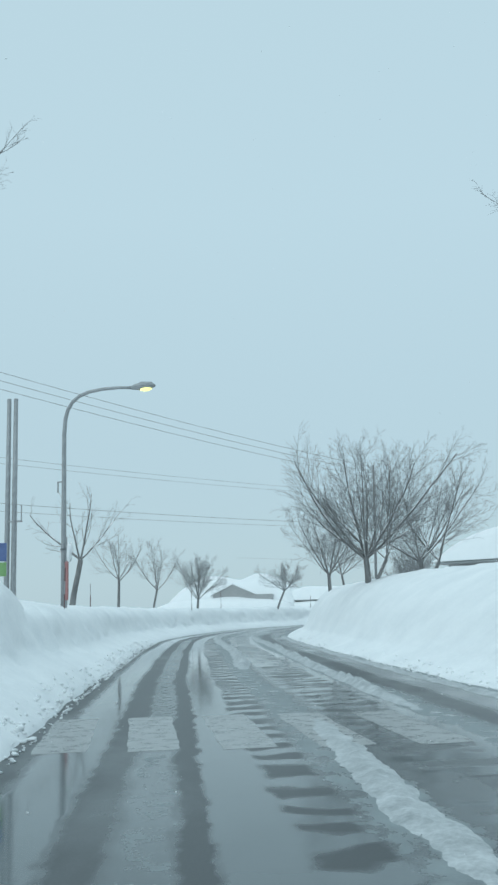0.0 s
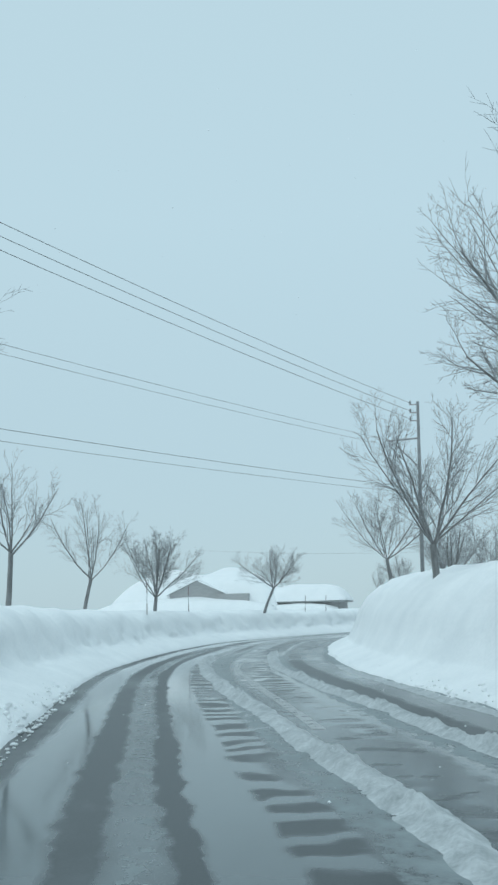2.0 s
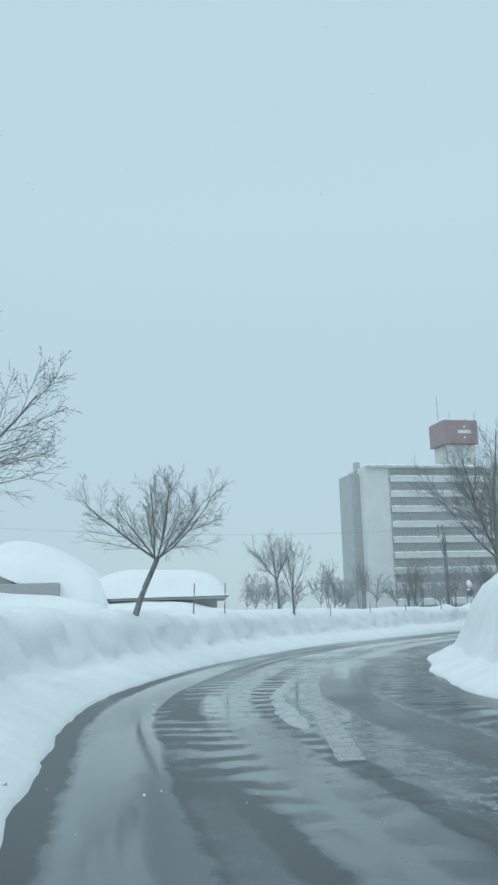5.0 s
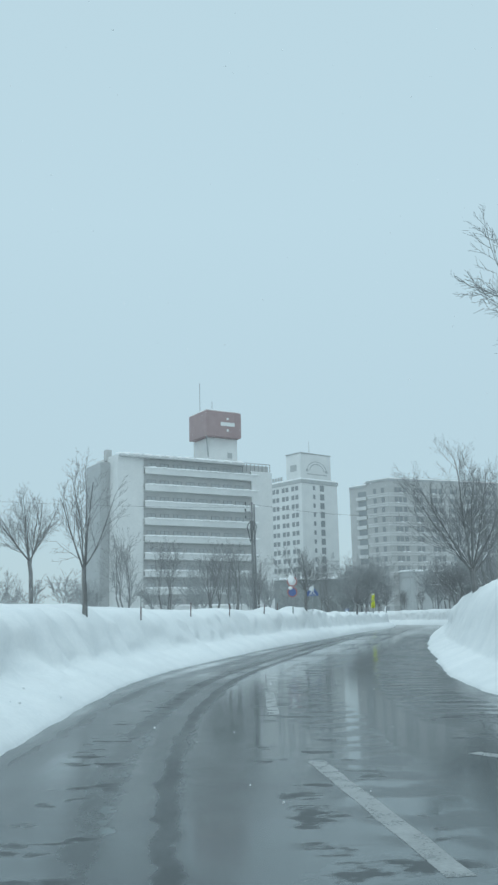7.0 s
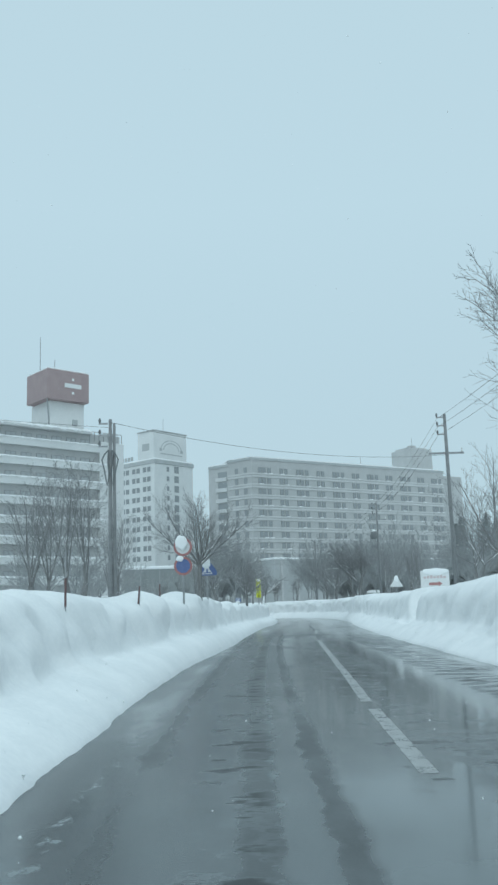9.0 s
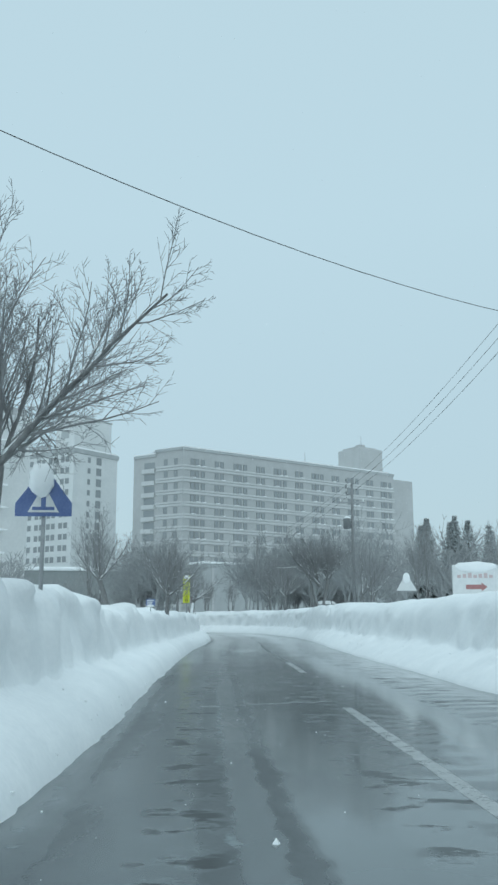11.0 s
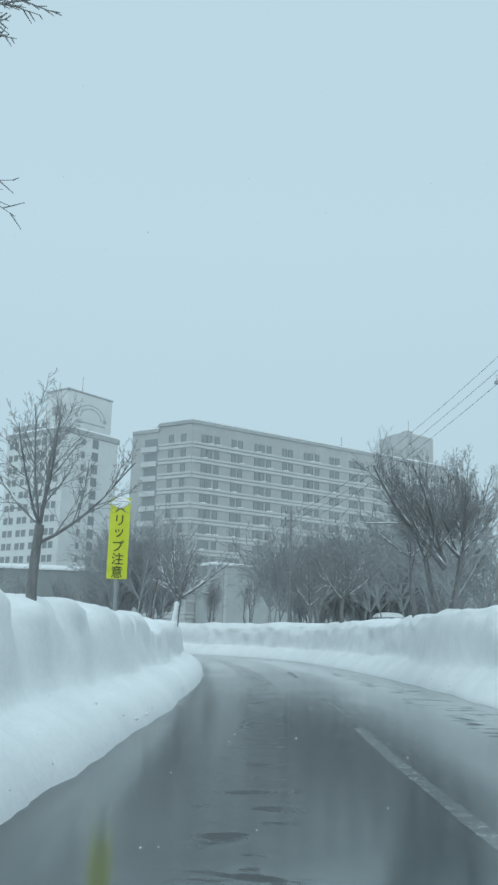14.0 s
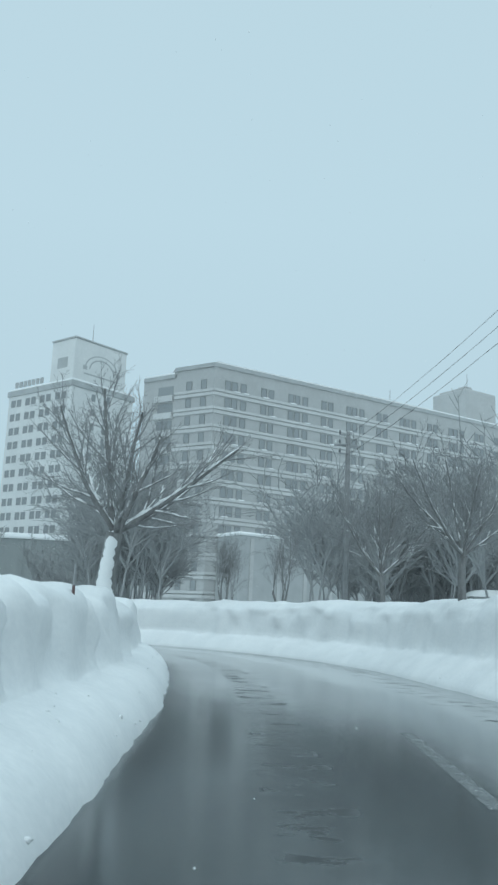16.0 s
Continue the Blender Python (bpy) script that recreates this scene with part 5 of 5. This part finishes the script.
    for plan, z in ((outline, top), (end_plan, top - 0.8)):
        cx, cy = sum(x for x, _ in plan) / len(plan), sum(y for _, y in plan) / len(plan)
        grown = [(x + 0.15 * (1 if x > cx else -1), y + 0.15 * (1 if y > cy else -1)) for x, y in plan]
        part("parapet", Mesh().prism(grown, z, z + 0.5), TRIM, t, "dark roof edge").matrix_world = m
        part("roof_snow", Mesh().prism([(cx + (x - cx) * 0.97, cy + (y - cy) * 0.95) for x, y in plan], z + 0.45, z + 0.85), SNOW, t, "snow on the flat roof").matrix_world = m
    tw = Mesh().box(46.2, 52.8, 2.0, 9.0, top, top + 6.0, m, bevel=0.15).box(46.6, 52.2, 3, 8, top + 6.0, top + 6.4, m, bevel=0.1).box(48.2, 49.6, 4, 5.5, top + 6.4, top + 7.1, m, bevel=0.05)
    part("roof_tower", tw, WALL_C, t, "grey lift tower")
    part("plant_room", Mesh().box(14, 17.5, 4, 7, top + 0.4, top + 1.6, m, bevel=0.1), WALL_A, t)
    for x, h in ((31.5, 3.2), (47.5, 8.6)):
        part("mast", Mesh().tube([tuple(m @ Vector((x, 3, top))), tuple(m @ Vector((x, 3, top + h)))], [0.06, 0.04], 6), STEEL, t)
    podium = part("podium", Mesh().box(1.5, 60.0, -5.0, -0.2, -1, 10.9, m, bevel=0.08), TRIM, t, "plain grey podium")
    part("podium_snow", Mesh().box(1.3, 60.2, -5.2, -0.2, 10.9, 11.3, m, bevel=0.14), SNOW, podium, "snow along the podium roof")
    for k in range(15):
        part("podium_pier", Mesh().box(3.0 + 3.9 * k, 3.5 + 3.9 * k, -5.12, -5.004, -1, 10.6, m, bevel=0.03), WALL_C, podium)
    part("low_wing", Mesh().box(54.004, 60.5, 0.6, 13.0, -1, top - 0.5, m, bevel=0.1), WALL_A, t, "set-back end wing")


hotel_a()


def hotel_b():
    """The white tower with a sign block on its roof."""
    t = thing("tower_hotel", "white hotel tower with a sign block on its roof", "hotel")
    m = frame_of((72.2, 249.2), 25)
    top = 38.8
    part("wall", Mesh().box(0, 13.5, 0, 17, -1, top, m, bevel=0.05), WALL_B, t)
    part("cornice", Mesh().box(-0.25, 13.75, -0.25, 17.25, top - 1.1, top - 0.1, m, bevel=0.08), TRIM, t, "grey cornice")
    part("roof_snow", Mesh().box(0.1, 13.4, 0.1, 16.9, top - 0.05, top + 0.35, m, bevel=0.12), SNOW, t)
    block = part("sign_block", Mesh().box(0.2, 11.6, 0.3, 6.3, top, top + 7.2, m, bevel=0.08), WALL_B, t, "white sign block")
    part("coping", Mesh().box(0.05, 11.75, 0.15, 6.45, top + 7.2, top + 7.5, m, bevel=0.05), TRIM, block)
    arc = Mesh()
    for r0, r1 in ((2.5, 2.8), (3.5, 3.75)):
        for k in range(16):
            a, b = math.pi * k / 16, math.pi * (k + 1) / 16
            arc.quad(*[tuple(m @ Vector((6.2 + math.cos(q) * r, 0.275, top + 2.6 + math.sin(q) * r * 0.72))) for q, r in ((a, r0), (a, r1), (b, r1), (b, r0))])
    arc.box(2.4, 10.0, 0.26, 0.29, top + 1.5, top + 1.75, m).box(2.1, 3.0, 0.26, 0.29, top + 2.3, top + 3.0, m).box(9.4, 10.3, 0.26, 0.29, top + 2.3, top + 3.0, m)
    part("emblem", arc, TRIM, block, "grey arched emblem")
    part("emblem", Mesh().box(0.17, 0.2, 2.0, 4.6, top + 2.4, top + 4.2, m), TRIM, block)
    part("mast", Mesh().tube([tuple(m @ Vector((6, 3, top + 7.3))), tuple(m @ Vector((6, 3, top + 11.5)))], [0.06, 0.04], 6), STEEL, t)
    for k in range(7):
        part("roof_letter", Mesh().box(0.2, 0.35, 8.2 + 1.15 * k, 9.0 + 1.15 * k, top + 0.5, top + 1.5, m), TRIM, t, "letter shape of the roof sign")
    pitch = 2.46
    win = window_mesh(1.15, 1.25, 2)
    tall = window_mesh(1.5, 1.7, 2)
    slim = window_mesh(0.8, 1.2, 1)
    for fl in range(13):
        z = top - 0.6 - pitch * (fl + 1)
        window_row(t, m, (7.6,), z, tall)
        window_row(t, m, (4.6,), z + 0.2, slim)
        for y in (2.0, 3.6, 6.0, 7.6, 10.0, 11.6, 14.0, 15.6):
            o = new("window", win[0])
            o.parent = t
            o.matrix_local = m @ Matrix.Translation((-0.03, y, z)) @ Matrix.Rotation(radians(-90), 4, "Z")
            g = new("pane", win[1])
            g.parent = o
    part("side_wing", Mesh().box(12.2, 16.2, 2.0, 15, -1, top - 24, m, bevel=0.1), WALL_B, t)


hotel_b()


def hotel_c():
    """The nearer slab with snow-lined balconies and a red-brown sign box."""
    t = thing("balcony_hotel", "grey hotel slab with snow-lined balconies and a red-brown roof sign", "hotel")
    m = frame_of((14.2, 170.0), 17)
    top = 29.6
    part("wall", Mesh().box(0, 30.5, 0, 10, -1, top, m, bevel=0.05), WALL_C, t)
    part("end_pier", Mesh().box(-0.25, 4.6, -0.35, 9.5, -1, top + 0.2, m, bevel=0.1), WALL_B, t, "pale blank end wall")
    part("end_pier", Mesh().box(26.4, 30.9, -0.6, 9.0, -1, top - 1.2, m, bevel=0.1), WALL_B, t, "pale blank end wall")
    part("side_tower", Mesh().box(-2.0, -0.26, 3.0, 10.0, -1, top - 0.9, m, bevel=0.1), TRIM, t, "dark stair tower")
    part("chimney", Mesh().box(-0.6, 0.5, 4.2, 5.2, top - 0.5, top + 1.6, m, bevel=0.08), WALL_C, t)
    part("roof_edge", Mesh().box(-0.1, 24.6, -1.3, 0.4, top - 0.35, top + 0.1, m, bevel=0.08), BAND_A, t)
    sn = Mesh()
    for k in range(12):
        sn.blob(tuple(m @ Vector((1 + 2.05 * k, -0.4, top + 0.12))), (1.5, 1.0, 0.35), k, 6, 10, 0.4)
    part("roof_snow", sn, SNOW, t, "snow along the roof edge", True, "stuff")
    pitch = 2.97
    door = window_mesh(1.7, 1.85, 2, PALE_GLASS)
    for fl in range(9):
        z = top - pitch * (fl + 1)
        b = part("balcony", Mesh().box(4.62, 26.38, -0.95, 0.05, z - 0.12, z + 0.05, m, bevel=0.03).box(4.62, 26.38, -0.95, -0.82, z + 0.05, z + 0.95, m, bevel=0.03), WALL_B, t)
        line = Mesh()
        x = 4.7
        k = 0
        while x < 26:
            ln = 2.1
            line.blob(tuple(m @ Vector((x + ln / 2, -0.89, z + 1.0))), (ln * 0.62, 0.2, 0.17), k * 3 + fl, 6, 10, 0.5)
            x += ln * 0.82
            k += 1
        part("balcony_snow", line, SNOW, b, "roll of snow on the balcony rail", True, "stuff")
        window_row(t, m, [6.2 + 2.55 * i for i in range(8)], z + 0.1, door)
    ped = part("sign_pedestal", Mesh().box(18.3, 24.4, 1.0, 7.0, top, top + 4.9, m, bevel=0.08), WALL_B, t, "pale lift tower below the sign")
    part("vent", Mesh().box(22.3, 23.2, 0.9, 1.02, top + 1.2, top + 2.2, m), TRIM, ped)
    box = part("sign_box", Mesh().box(17.2, 24.6, -0.2, 6.6, top + 4.9, top + 9.7, m, bevel=0.06), BROWN, t, "red-brown sign box")
    part("emblem", Mesh().box(20.2, 23.2, -0.26, -0.2, top + 7.0, top + 7.7, m).box(21.5, 21.9, -0.26, -0.2, top + 8.2, top + 8.6, m).box(21.5, 21.9, -0.26, -0.2, top + 6.0, top + 6.4, m), WHITE, box, "white emblem bar")
    part("strut", Mesh().tube([tuple(m @ Vector((17.4, 0.2, top + 4.9))), tuple(m @ Vector((18.3, 1.2, top + 1.2)))], [0.12, 0.12], 6), STEEL, box)
    part("snow", Mesh().box(17.3, 24.5, -0.1, 6.5, top + 9.7, top + 9.95, m, bevel=0.12), SNOW, box)
    for x, h in ((17.6, 5.5), (20.2, 2.2)):
        part("mast", Mesh().tube([tuple(m @ Vector((x, 3, top + 10))), tuple(m @ Vector((x, 3, top + 10 + h)))], [0.06, 0.05], 6), STEEL, t)
    rail = part("roof_rail", Mesh().box(24.6, 30.7, -0.4, -0.34, top + 0.25, top + 0.35, m), STEEL, t)
    for k in range(8):
        part("baluster", Mesh().tube([tuple(m @ Vector((24.7 + 0.85 * k, -0.37, top - 1.2))), tuple(m @ Vector((24.7 + 0.85 * k, -0.37, top + 0.3)))], [0.06, 0.06], 4), STEEL, rail)


hotel_c()

t = thing("hotel_annex", "long dark low annex with a snow-covered flat roof", "hotel annex")
m = frame_of((22, 236), -18)
part("wall", Mesh().box(0, 56, 0, 12, -1, 10.2, m), ANNEX, t)
part("roof_snow", Mesh().box(-0.3, 56.3, -0.4, 12.3, 10.2, 10.9, m, bevel=0.2), SNOW, t, "snow on the flat roof")
for k in range(13):
    part("buttress", Mesh().box(1.5 + 4.4 * k, 1.9 + 4.4 * k, -0.18, -0.004, -1, 10.0, m), ANNEX, t)




def falling_snow():
    """Flakes in the air above the road, clear of the lane that the car sweeps."""
    rnd = random.Random(41)
    m = Mesh()
    for _ in range(11000):
        s = rnd.uniform(86, 300)
        d, z = rnd.uniform(-9, 9), 0.5 + 11.5 * rnd.random()
        x, y = place(s, d)
        if (abs(d + 1.8) < 2.6 and 0.9 < z < 4.5) or z < ground_height(x, y) + 0.25:
            continue
        r = 0.004 + 0.006 * rnd.random() ** 2
        n = len(m.v)
        m.v += [(x + r * rnd.uniform(0.6, 1.2), y, z), (x - r, y + r * rnd.uniform(-0.4, 0.4), z), (x, y + r, z), (x, y - r * rnd.uniform(0.6, 1.2), z), (x, y, z + r * rnd.uniform(0.7, 1.4)), (x, y, z - r)]
        m.f += [(n, n + 2, n + 4), (n + 2, n + 1, n + 4), (n + 1, n + 3, n + 4), (n + 3, n, n + 4), (n + 2, n, n + 5), (n + 1, n + 2, n + 5), (n + 3, n + 1, n + 5), (n, n + 3, n + 5)]
        m.m += [0] * 8
    for _ in range(1500):
        x, y = place(rnd.uniform(92, 300), -1.8 + rnd.uniform(-2.2, 3.2))
        z, r = rnd.uniform(0.3, 0.85), 0.0025 + 0.0035 * rnd.random() ** 2
        if z > ground_height(x, y) + 0.1:
            m.blob((x, y, z), (r, r, r), 1, 2, 4, 0.3)
    return tagged(part("falling_snow", m, SNOW), "small snowflakes falling through the air", "snow", "", "stuff")


falling_snow()
